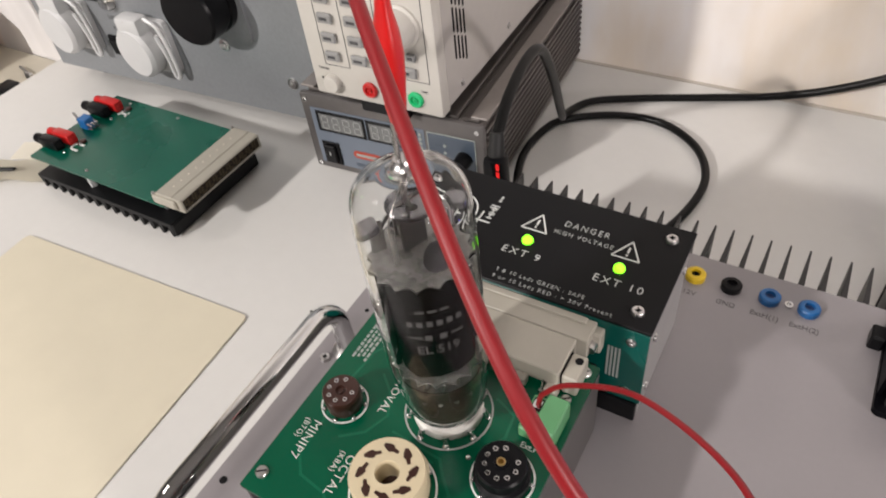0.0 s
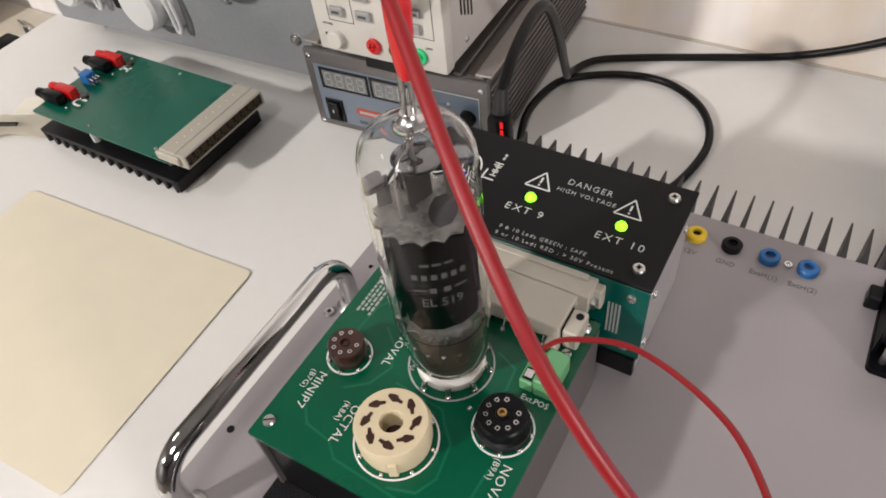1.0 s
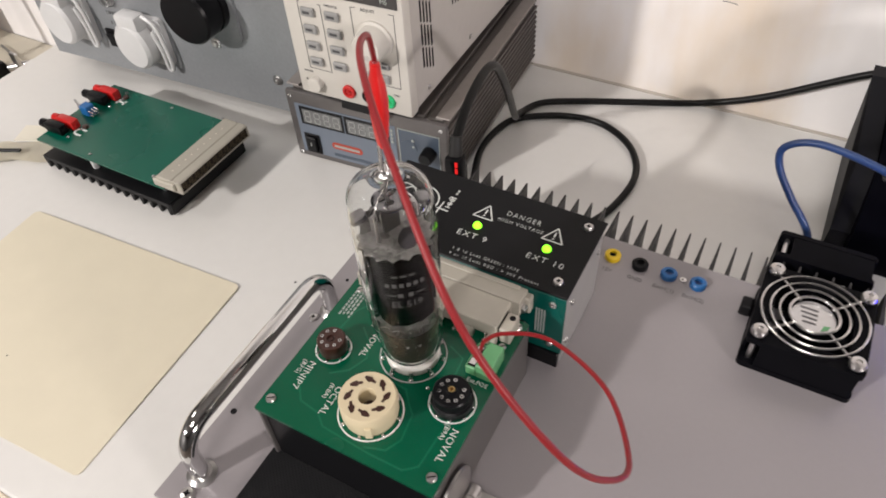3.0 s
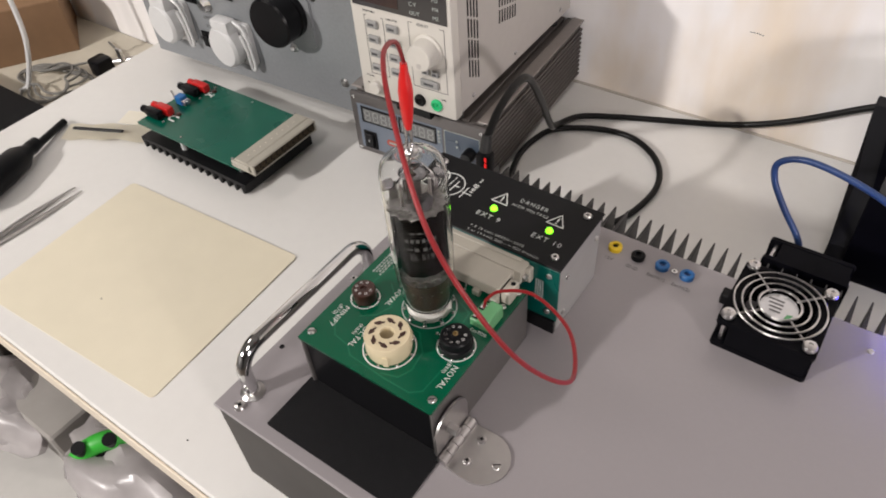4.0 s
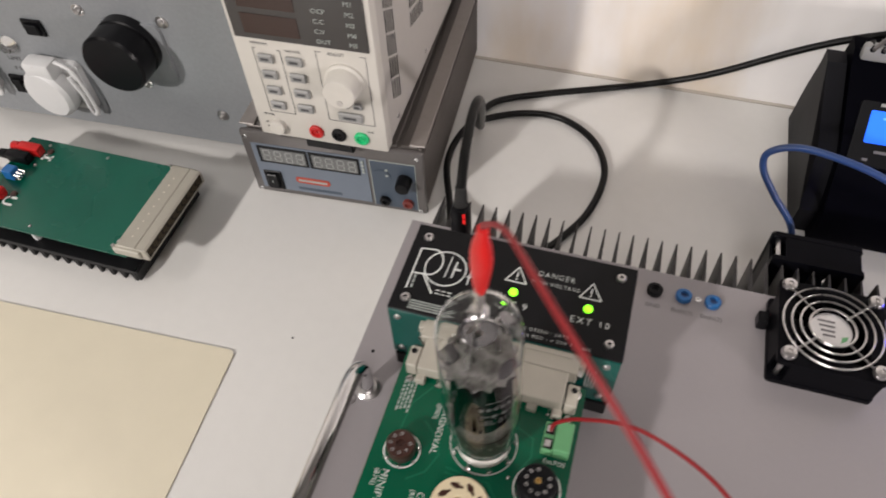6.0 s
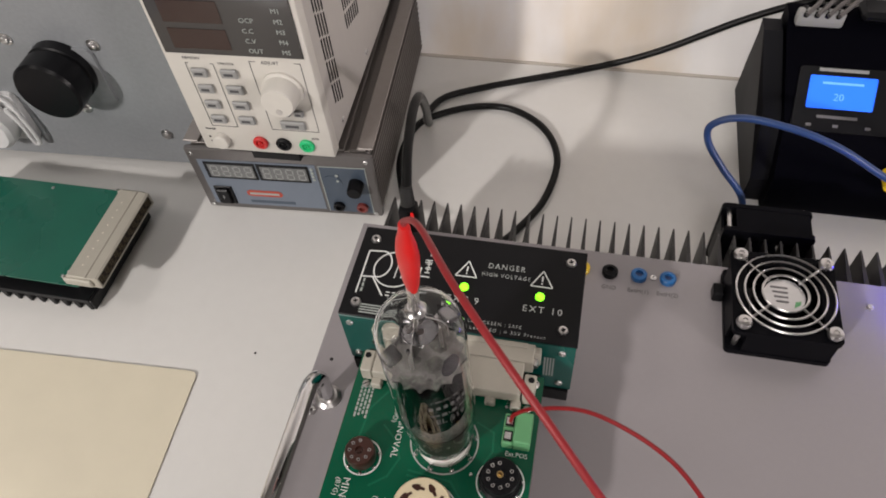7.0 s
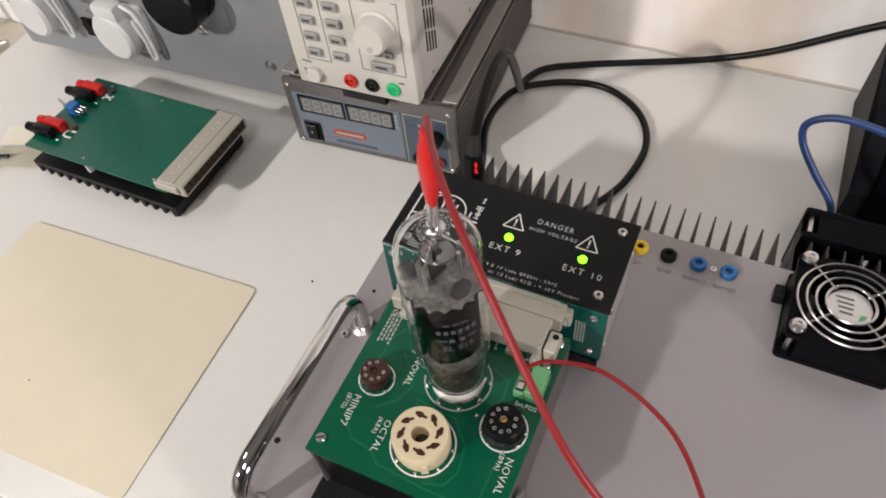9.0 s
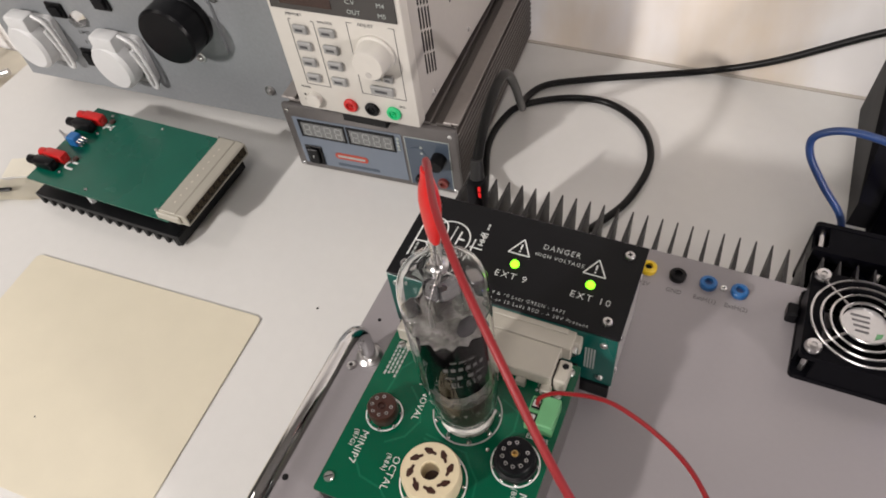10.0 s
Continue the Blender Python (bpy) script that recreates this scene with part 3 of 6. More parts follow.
part("rubber_pad", prism(rounded(-0.003, 0.1035, -0.0440, -0.0014, 0.001), ZC + 0.0002, ZC + 0.0014), PAD, tester, "black textured rubber pad")

# bow handle
hx, hy0, hy1, hz = -0.0285, -0.0315, 0.0922, ZC + 0.0385
line = [(hx, hy0, ZC + 0.002), (hx, hy0, hz - 0.017)]
line += [(hx, hy0 + 0.017 - 0.017 * math.cos(radians(a)), hz - 0.017 + 0.017 * math.sin(radians(a))) for a in range(10, 91, 10)]
line += [(hx, hy1 - 0.017 + 0.017 * math.sin(radians(a)), hz - 0.017 + 0.017 * math.cos(radians(a))) for a in range(0, 91, 10)]
line += [(hx, hy1, ZC + 0.002)]
part("bow_handle", sweep(line, 0.0049, 20), CHROME, tester, "polished chrome bow handle")
for hy in (hy0, hy1):
    part("handle_washer", lathe([(0, 0), (0.0082, 0), (0.0082, 0.0012), (0.006, 0.0030), (0, 0.003)], (hx, hy, ZC), 24), NICKEL, tester)

# rear heatsink: extruded fins pointing backwards
bm = box(X0 + 0.012, X1 - 0.004, Y1 - 0.0008, Y1 + 0.0060, 0.012, 0.052, 0.0004)
part("heatsink_base", bm, FIN, tester, "dark anodised heatsink base")
fx = -0.0291
first = None
while fx < X1 - 0.01:
    pts = [(fx - 0.0016, Y1 + 0.0005), (fx + 0.0016, Y1 + 0.0005), (fx + 0.0005, Y1 + 0.0310), (fx - 0.0005, Y1 + 0.0310)]
    if first is None:
        first = part("heatsink_fin", prism(pts, 0.0525, ZC - 0.004), FIN, tester, smooth=False)
        x_first = fx
    else:
        o = new("heatsink_fin", first.data)
        o.parent, o.matrix_parent_inverse = tester, PLACE[tester].inverted()
        o.matrix_basis = Matrix.Translation((fx - x_first, 0, 0))
    fx += 0.01022

# banana jacks in a row
for jx, material, colour in ((0.1150, YELLOW, "yellow"), (0.1335, BLACK, "black"), (0.1525, BLUE, "blue"), (0.1713, BLUE, "blue")):
    j = part("jack", lathe([(0, -0.001), (0.0052, -0.001), (0.0053, 0.0020), (0.0046, 0.0028), (0.0026, 0.0030), (0.0023, 0.0022), (0.0026, 0.0005), (0, 0.0005)],
                           (jx, 0.2130, ZC + 0.001), 24), material, tester, colour + " banana jack")
    part("contact", lathe([(0.0020, 0), (0.0020, 0.0008), (0.0012, 0.0008), (0.0012, 0.0002), (0, 0.0002)], (jx, 0.2130, ZC + 0.0017), 12), BLACK_MATT if material is not BLUE else BLUE_CABLE, j)
part("mini_socket", lathe([(0, 0), (0.0020, 0), (0.0020, 0.0012), (0.0012, 0.0014), (0.001, 0.0003), (0, 0.0003)], (0.1619, 0.2130, ZC), 16), TIN, tester)
for text, tx in (("12V", 0.1150), ("GND", 0.1335), ("ExtH(1)", 0.1525), ("ExtH(2)", 0.1713)):
    part("jack_lettering", lettering(text, 0.0044, pose(tx, 0.2000, ZC + 0.0001), align="CENTER"), GREY_PRINT, tester, "grey engraved jack name")
pan_screw((0.2955, 0.2120, ZC), 0.0022, tester, name="lid_screw")
pan_screw((0.0905, 0.2105, ZC), 0.0024, tester, name="lid_screw")
bl = part("blue_lamp", lathe([(0, 0), (0.0085, 0), (0.0085, 0.010), (0.006, 0.020), (0.0, 0.024)], (0.3240, 0.2230, ZC + 0.002), 20), LED_BLUE, tester, "lit blue indicator lamp")
part("lamp_frame", box(0.3105, 0.3370, 0.2095, 0.2360 - 0.006, ZC, ZC + 0.0035, 0.0008), STEEL, tester)

# ---- socket adapter module ----
adapter = thing("socket_adapter", (0.05, 0.05, ZC), "black adapter box with a green board of tube sockets", "adapter")
part("housing", box(0.0016, 0.0984, -0.0012, 0.106, ZC + 0.0002, ZP - 0.0017, 0.0005), BLACK, adapter, "black plastic housing")
for sx0, sx1 in ((-0.0004, 0.0014), (0.0986, 0.1004)):
    part("side_plate", box(sx0, sx1, -0.0030, 0.104, ZC + 0.0003, ZP - 0.0017, 0.0003), GUNMETAL, adapter, "grey metal side plate")
board = part("circuit_board", prism(rounded(-0.0008, 0.1008, -0.0040, 0.1035, 0.001, 3), ZP - 0.0016, ZP), PCB, adapter, "green printed circuit board")
for sx, sy in ((0.004, 0.004), (0.096, 0.004), (0.0045, 0.0985), (0.0960, 0.0985)):
    pan_screw((sx, sy, ZP), 0.0026, board, slot=True, name="board_screw")


def track(points, w=0.0011):
    """A flat conductor under the mask, along a bent line."""
    bm, k = B(), 0
    for (ax, ay), (bx, by) in zip(points, points[1:]):
        d = Vector((bx - ax, by - ay)).normalized() * w / 2
        q = [(ax - d.x - d.y, ay - d.y + d.x), (ax - d.x + d.y, ay - d.y - d.x), (bx + d.x + d.y, by + d.y - d.x), (bx + d.x - d.y, by + d.y + d.x)]
        k += 1
        prism(q, ZP - 0.0001, ZP + 0.00004 + 0.00001 * k, bm)
    return bm


for pts in ([(0.012, 0.030), (0.012, 0.017), (0.018, 0.010), (0.030, 0.008), (0.036, 0.003), (0.064, 0.001), (0.082, 0.001), (0.088, 0.006), (0.089, 0.026)],
            [(0.022, 0.062), (0.030, 0.055), (0.034, 0.046), (0.030, 0.036), (0.022, 0.030)],
            [(0.066, 0.034), (0.072, 0.028), (0.074, 0.014), (0.070, 0.006), (0.060, 0.003)],
            [(0.036, 0.078), (0.040, 0.084)], [(0.070, 0.072), (0.079, 0.068), (0.080, 0.058), (0.076, 0.050)],
            [(0.040, 0.041), (0.062, 0.039), (0.066, 0.034)], [(0.040, 0.0385), (0.060, 0.0365)], [(0.041, 0.036), (0.058, 0.034)],
            [(0.012, 0.030), (0.010, 0.050), (0.012, 0.070), (0.020, 0.082)]):
    part("copper_track", track(pts), PCB_TRACE, board)


def printed_ring(x, y, r, ink=PRINT):
    bm = lathe([(r - 0.00035, 0), (r + 0.00035, 0), (r + 0.00035, 0.0001), (r - 0.00035, 0.0001), (r - 0.00035, 0)], (x, y, ZP + 0.00005), 40)
    part("printed_ring", bm, ink, board, "white printed ring")


def pads(x, y, r, n, a0=0.0, size=0.0011):
    for k in range(n):
        a = radians(a0 + 360 * k / n)
        part("solder_joint", lathe([(0, 0), (size, 0), (size * 0.7, size * 0.6), (0, size * 1.0)], (x + r * math.cos(a), y + r * math.sin(a), ZP), 8), TIN, board)


def pin_holes(sock, x, y, z, r, n, a0, hole, material=None):
    for k in range(n):
        a = radians(a0 + 360 * k / (n + 1))
        c = (x + r * math.cos(a), y + r * math.sin(a))
        bm = lathe([(hole, 0), (hole, 0.0004), (hole * 0.55, 0.0004), (hole * 0.5, 0.0002), (0, 0.0002)], (*c, z), 10)
        part("pin_contact", bm, material or TIN, sock)


# seven-pin brown socket
sx, sy = 0.0150, 0.0435
printed_ring(sx, sy, 0.0094)
pads(sx, sy, 0.0086, 7, 20)
minip = part("seven_pin_socket", lathe([(0, 0), (0.0072, 0), (0.0076, 0.004), (0.0076, 0.0085), (0.0072, 0.0092), (0.0022, 0.0092), (0.0020, 0.0080), (0.0010, 0.0080), (0.0010, 0.0086), (0, 0.0086)],
                                       (sx, sy, ZP), 28), SOCKET_BROWN, adapter, "round brown bakelite tube socket")
pin_holes(minip, sx, sy, ZP + 0.0090, 0.0050, 7, 100, 0.00095)
# nine-pin black socket
sx, sy = 0.0862, 0.0430
printed_ring(sx, sy, 0.0117)
pads(sx, sy, 0.0108, 9, 10)
noval = part("nine_pin_socket", lathe([(0, 0), (0.0104, 0), (0.0106, 0.0045), (0.0094, 0.0052), (0.0094, 0.0100), (0.0088, 0.0108), (0.0026, 0.0108), (0.0024, 0.0118), (0.0016, 0.0118), (0.0014, 0.006), (0, 0.006)],
                                      (sx, sy, ZP), 32), BLACK, adapter, "round black nine-pin tube socket")
pin_holes(noval, sx, sy, ZP + 0.0106, 0.0060, 9, 100, 0.0010, TIN)
part("brass_sleeve", lathe([(0.0017, 0), (0.0017, 0.0003), (0.0011, 0.0003), (0.0011, -0.003), (0, -0.003)], (sx, sy, ZP + 0.0118), 14), BRASS, noval)
pads(0.0712, 0.0445, 0.0, 1, 0, 0.0012)
# octal cream socket with eight keyed slots
sx, sy = 0.0527, 0.0206
printed_ring(sx, sy, 0.0162)
pads(sx, sy, 0.0150, 8, 10)
octal = part("octal_socket", lathe([(0, 0), (0.0136, 0), (0.0142, 0.0030), (0.0142, 0.0128), (0.0136, 0.0140), (0.0046, 0.0140), (0.0044, 0.0134), (0.0044, 0.0030), (0, 0.0030)],
                                   (sx, sy, ZP), 40), SOCKET_CREAM, adapter, "cream bakelite octal tube socket")
part("dark_bore", lathe([(0, 0), (0.0040, 0), (0.0040, 0.0004), (0, 0.0004)], (sx, sy, ZP + 0.0031), 20), SOCKET_BROWN, octal)
for k in range(8):
    a = radians(22 + 45 * k)
    m = Matrix.Translation((sx + 0.0091 * math.cos(a), sy + 0.0091 * math.sin(a), ZP + 0.01402)) @ Matrix.Rotation(a + radians(62), 4, "Z")
    bm = prism([(-0.0032, -0.0006), (-0.0010, -0.0008), (-0.0002, -0.0016), (0.0012, -0.0014), (0.0032, -0.0006), (0.0032, 0.0006), (0.0012, 0.0014), (-0.0002, 0.0016), (-0.0010, 0.0008), (-0.0032, 0.0006)], -0.0003, 0.0001)
    part("pin_slot", bm, SOCKET_BROWN, octal, "", m)
for k in range(3):
    a = radians(-60 + 120 * k)
    part("rib", box(-0.0018, 0.0018, -0.0005, 0.0013, 0.0004, 0.0085, 0.0003), SOCKET_CREAM, octal, "", Matrix.Translation((sx + 0.0138 * math.cos(a), sy + 0.0138 * math.sin(a), ZP)) @ Matrix.Rotation(a - radians(90), 4, "Z"))

for text, tx, ty, size in (("MINIP7", 0.0106, 0.0319, 0.0055), ("(B7G)", 0.0064, 0.0312, 0.0036), ("OCTAL", 0.0316, 0.0255, 0.0052), ("(K8A)", 0.0275, 0.0255, 0.0036),
                           ("NOVAL", 0.0948, 0.0306, 0.0054), ("(B9A)", 0.0905, 0.0313, 0.0036), ("MAGNOVAL", 0.0308, 0.0745, 0.0050), ("(B9D)", 0.0266, 0.0738, 0.0036)):
    letter_parts("printed_letter", lettering(text, size, Matrix.Identity(4), 0.00006, space=1.06, thin=0.014), PRINT, board, "white printed letter",
                 pose(tx, ty, ZP + 0.0001, 0, 0, -90) @ Matrix.Translation((0, -size * 0.35, 0)))
part("printed_name", lettering("Ext.POS", 0.0034, pose(0.0862, 0.0572, ZP + 0.0001), 0.00006), PRINT, board, "white printed terminal name")
for k in range(4):
    y = 0.0640 + 0.001 * (k % 3)
    while y < 0.083:
        w = random.uniform(0.0009, 0.0030)
        part("fine_print_word", box(0.0040 + 0.0020 * k, 0.0051 + 0.0020 * k, y, y + w, ZP, ZP + 0.0001), PRINT_DIM, board, "fine white print")
        y += w + 0.0007

# green screw terminal
tm = part("screw_terminal", box(0.0895, 0.0982, 0.0610, 0.0775, ZP, ZP + 0.0102, 0.0006), TERMINAL, adapter, "green two-way screw terminal")
part("terminal_step", box(0.0838, 0.0894, 0.0612, 0.0773, ZP, ZP + 0.0062, 0.0005), TERMINAL, tm)
for ty in (0.0652, 0.0732):
    w = part("wire_opening", box(0.0845, 0.0889, ty - 0.0028, ty + 0.0028, ZP + 0.0060, ZP + 0.0065, 0.0002), BLACK_MATT, tm)
    part("clamp", box(0.0850, 0.0882, ty - 0.0018, ty + 0.0018, ZP + 0.0064, ZP + 0.0067), TIN, w)
part("terminal_rib", box(0.0838, 0.0894, 0.0689, 0.0696, ZP + 0.0062, ZP + 0.0068), TERMINAL, tm)

# grey multiway plug on the board's rear edge
plug = part("multiway_plug", box(0.0100, 0.0897, 0.0855, 0.1045, ZP + 0.0030, ZP + 0.0118, 0.0005), CONNECTOR, adapter, "light grey multiway plug")
for ex, s in ((0.0030, 1), (0.0970, -1)):
    a, b = sorted((ex, ex + s * 0.0064))
    part("end_flange", box(a, b, 0.0862, 0.0990, ZP, ZP + 0.0106, 0.0007), CONNECTOR, plug)
    part("flange_hole", cyl((ex + s * 0.0026, 0.0955, ZP + 0.0100), (ex + s * 0.0026, 0.0955, ZP + 0.0108), 0.0017, 14), BLACK_MATT, plug)
    a, b = sorted((ex + s * 0.0066, ex + s * 0.0120))
    part("clip_foot", box(a, b, 0.0815, 0.0859, ZP, ZP + 0.0050, 0.0005), CONNECTOR, plug)
    a, b = sorted((ex + s * 0.020, ex + s * 0.0255))
    part("clip_foot", box(a, b, 0.0822, 0.0859, ZP, ZP + 0.0044, 0.0005), CONNECTOR, plug)
    a, b = sorted((ex + s * 0.0064, ex + s * 0.0072))
    part("key_groove", box(a, b, 0.0870, 0.0990, ZP + 0.0020, ZP + 0.0100), BLACK_MATT, plug)
    pan_screw((ex + s * 0.0030, 0.0836, ZP), 0.0021, plug, name="flange_screw", slot=True)
for k in range(9):
    part("solder_pin", cyl((0.0130 + 0.0088 * k, 0.0835, ZP - 0.0002), (0.0130 + 0.0088 * k, 0.0858, ZP + 0.0045), 0.0006, 6), TIN, plug)
    part("solder_joint", lathe([(0, 0), (0.0013, 0), (0.0009, 0.0009), (0, 0.0012)], (0.0130 + 0.0088 * k, 0.0830, ZP), 8), TIN, plug)

# folding hinge catch at the module's side
hinge = thing("hinge_catch", (0.103, 0.012, ZC), "polished nickel hinge plate screwed to case and module", "hinge")
pts = [(0.1085 + 0.0005, -0.0065), (0.1085 + 0.0005, 0.0275)] + [(0.124 + 0.0175 * math.sin(radians(a)), 0.0105 + 0.0175 * math.cos(radians(a))) for a in range(0, 181, 15)]
part("flat_leaf", prism(pts, ZC + 0.0002, ZC + 0.0016), NICKEL, hinge)
bm = prism([(-0.0165, 0.0), (0.0165, 0.0)] + [(0.0165 * math.cos(radians(a)), 0.014 + 0.0165 * math.sin(radians(a))) for a in range(0, 181, 12)], 0.0, 0.0014)
part("upright_leaf", bm, NICKEL, hinge, "", Matrix.Translation((0.1022, 0.0105, ZC + 0.007)) @ Matrix(((0, 0, 1, 0), (1, 0, 0, 0), (0, 1, 0, 0), (0, 0, 0, 1))))
for k in range(5):
    part("knuckle", cyl((0.1065, -0.0065 + 0.0068 * k, ZC + 0.0042), (0.1065, -0.0065 + 0.0068 * k + 0.0064, ZC + 0.0042), 0.0034, 14), NICKEL, hinge)
part("bolt_head", cyl((0.1037, 0.0070, ZC + 0.0225), (0.1105, 0.0070, ZC + 0.0225), 0.0034, 6), NICKEL, hinge)
for sx, sy, sl in ((0.1180, 0.0200, False), (0.1180, 0.0035, False), (0.1345, 0.0105, True)):
    pan_screw((sx, sy, ZC + 0.0016), 0.0030, hinge, name="leaf_screw", slot=sl)

# ---- relay box ----
relay = thing("relay_box", (0.047, 0.149, ZC), "low relay box with black printed lid and green front", "relay box")
part("metal_shell", box(-0.0168, 0.1145, 0.1185, 0.1788, ZC + 0.0002, ZB - 0.0018, 0.0008), mat("grey_zinc_shell", (0.40, 0.395, 0.39), 0.38, 0.35), relay, "grey metal shell")
lid = part("lid", box(-0.0178, 0.1160, 0.1165, 0.1796, ZB - 0.0016, ZB, 0.0003), BLACK_PCB, relay, "black lid with white printing")
front = part("front_board", box(-0.0178, 0.1155, 0.1164, 0.1180, ZC + 0.0130, ZB - 0.0018, 0.0002), PCB_DARK, relay, "dark green front board")
part("base_strip", box(-0.0168, 0.1145, 0.1150, 0.1182, ZC + 0.0002, ZC + 0.0128, 0.0005), BLACK, relay)
for sx, sy in ((-0.0095, 0.1250), (-0.0095, 0.1704), (0.1073, 0.1251), (0.1073, 0.1706)):
    pan_screw((sx, sy, ZB), 0.0030, lid, name="lid_screw")
for sx in (-0.0122, 0.1085):
    for sz in (ZC + 0.0200, ZB - 0.0085):
        pan_screw((sx, 0.1164, sz), 0.0022, front, axis=(0, -1, 0), name="front_screw")
for sz, sy in ((ZC + 0.045, 0.130), (ZC + 0.012, 0.128), (ZC + 0.045, 0.172)):
    pan_screw((0.1145, sy, sz), 0.0020, relay, axis=(1, 0, 0), name="side_screw")
    pan_screw((-0.0168, sy, sz), 0.0020, relay, axis=(-1, 0, 0), name="side_screw")
for k in range(4):
    part("fine_print_line", box(0.0990 + 0.0016 * k, 0.0999 + 0.0016 * k, 0.1161, 0.1163, ZC + 0.027, ZC + 0.0475), PRINT_DIM, front, "line of fine white print")
recept = part("multiway_socket", box(0.0060, 0.0940, 0.1047, 0.1162, ZP + 0.0010, ZP + 0.0119, 0.0004), CONNECTOR, relay, "light grey multiway socket")
part("rear_ridge", box(0.0100, 0.0900, 0.1126, 0.1160, ZP + 0.0120, ZP + 0.0128, 0.0003), CONNECTOR, recept)
for ex, s in ((0.0025, 1), (0.0975, -1)):
    a, b = sorted((ex, ex + s * 0.0058))
    part("end_flange", box(a, b, 0.1110, 0.1162, ZP - 0.002, ZP + 0.0098, 0.0007), CONNECTOR, recept)
    part("end_screw", cyl((ex + s * 0.0030, 0.1068, ZP + 0.004), (ex + s * 0.0030, 0.1109, ZP + 0.004), 0.0021, 12), NICKEL, recept)

# printing on the lid
zt = ZB + 0.0001


def stroke(points, w, z=zt):
    bm = B()
    for (ax, ay), (bx, by) in zip(points, points[1:]):
        d = Vector((bx - ax, by - ay)).normalized() * w / 2
        prism([(ax - d.y, ay + d.x), (ax + d.y, ay - d.x), (bx + d.y, by - d.x), (bx - d.y, by + d.x)], z - 0.00005, z + 0.00005, bm)
    return bm


for x, led_y in ((0.0494, 0.1447), (0.0924, 0.1448)):
    part("indicator", lathe([(0, 0), (0.0026, 0), (0.0026, 0.0008), (0.0018, 0.0022), (0, 0.0027)], (x, led_y, ZB), 16), LED_GREEN, lid, "lit green indicator")
for text, tx, ty, size, x_end in (("EXT 9", 0.0405, 0.1345, 0.0060, 0.0590), ("EXT 10", 0.0836, 0.1345, 0.0060, 0.1056), ("DANGER", 0.0604, 0.1602, 0.0054, 0.0820),
                                  ("HIGH VOLTAGE", 0.0575, 0.1545, 0.0037, 0.0857), ("9 & 10 Leds GREEN : SAFE", 0.0440, 0.1226, 0.0031, 0.0850), ("9 or 10 Leds RED : > 30V Present", 0.0440, 0.1184, 0.0031, 0.0985)):
    bm = lettering(text, size, Matrix.Identity(4), 0.00006, space=1.25, thin=0.016)
    wide = max(v.co.x for v in bm.verts)
    for v in bm.verts:
        v.co.x *= (x_end - tx) / wide
    letter_parts("lid_letter", bm, PRINT if "EXT" in text else PRINT_MID, lid, "white printed letter", pose(tx, ty, zt))
# the maker's emblem: one tall angular mark, a ring with strokes and a column of small marks
part("emblem_stroke", stroke([(-0.0115, 0.1315), (-0.0112, 0.1615), (-0.0025, 0.1625)], 0.0009), PRINT, lid)
part("emblem_bow", stroke([(-0.0025 + 0.0068 * math.sin(radians(a)), 0.1531 + 0.0094 * math.cos(radians(a))) for a in range(0, 181, 15)], 0.0009), PRINT, lid)
part("emblem_stroke", stroke([(-0.0025, 0.1437), (-0.0112, 0.1430)], 0.0009), PRINT, lid)
part("emblem_stroke", stroke([(-0.0045, 0.1434), (0.0040, 0.1315)], 0.0009), PRINT, lid)
bm = lathe([(0.0119, 0), (0.0127, 0), (0.0127, 0.0001), (0.0119, 0.0001), (0.0119, 0)], (0.0070, 0.1505, zt), 44)
part("emblem_ring", bm, PRINT, lid, "white printed ring")
part("emblem_stroke", stroke([(0.0080, 0.1445), (0.0088, 0.1600)], 0.0006), PRINT, lid)
part("emblem_stroke", stroke([(0.0120, 0.1450), (0.0126, 0.1570)], 0.0009), PRINT, lid)
part("emblem_stroke", stroke([(0.0124, 0.1515), (0.0162, 0.1515)], 0.0012), PRINT, lid)
part("emblem_stroke", stroke([(0.0220, 0.1425), (0.0222, 0.1545)], 0.0008), PRINT, lid)
part("emblem_stroke", stroke([(0.0205, 0.1484), (0.0282, 0.1482)], 0.0008), PRINT, lid)
for y0, y1, x0, x1 in ((0.1512, 0.1538, 0.0247, 0.0277), (0.1549, 0.1573, 0.0247, 0.0277), (0.1584, 0.1600, 0.0235, 0.0279)):
    bm = merge(merge(stroke([(x0, y0), (x1, y0)], 0.0006), stroke([(x0, y1), (x1, y1)], 0.0006)), stroke([((x0 + x1) / 2, y0), ((x0 + x1) / 2, y1)], 0.0006))
    part("emblem_mark", bm, PRINT, lid, "small white printed mark")
for y in (0.1632, 0.1656):
    part("emblem_mark", stroke([(0.0262, y), (0.0262, y + 0.0018)], 0.0012), PRINT_MID, lid, "small white printed mark")
for k in range(3):
    part("emblem_mark", merge(stroke([(0.0058 + 0.0036 * k, 0.1322), (0.0082 + 0.0036 * k, 0.1322)], 0.0006), stroke([(0.0058 + 0.0036 * k, 0.1344), (0.0082 + 0.0036 * k, 0.1344)], 0.0006)), PRINT, lid, "small white printed mark")
for k in range(3):
    part("emblem_mark", stroke([(-0.0088, 0.1326 + 0.0034 * k), (-0.0088, 0.1352 + 0.0034 * k)], 0.0012), PRINT_DIM, lid, "small dim printed mark")
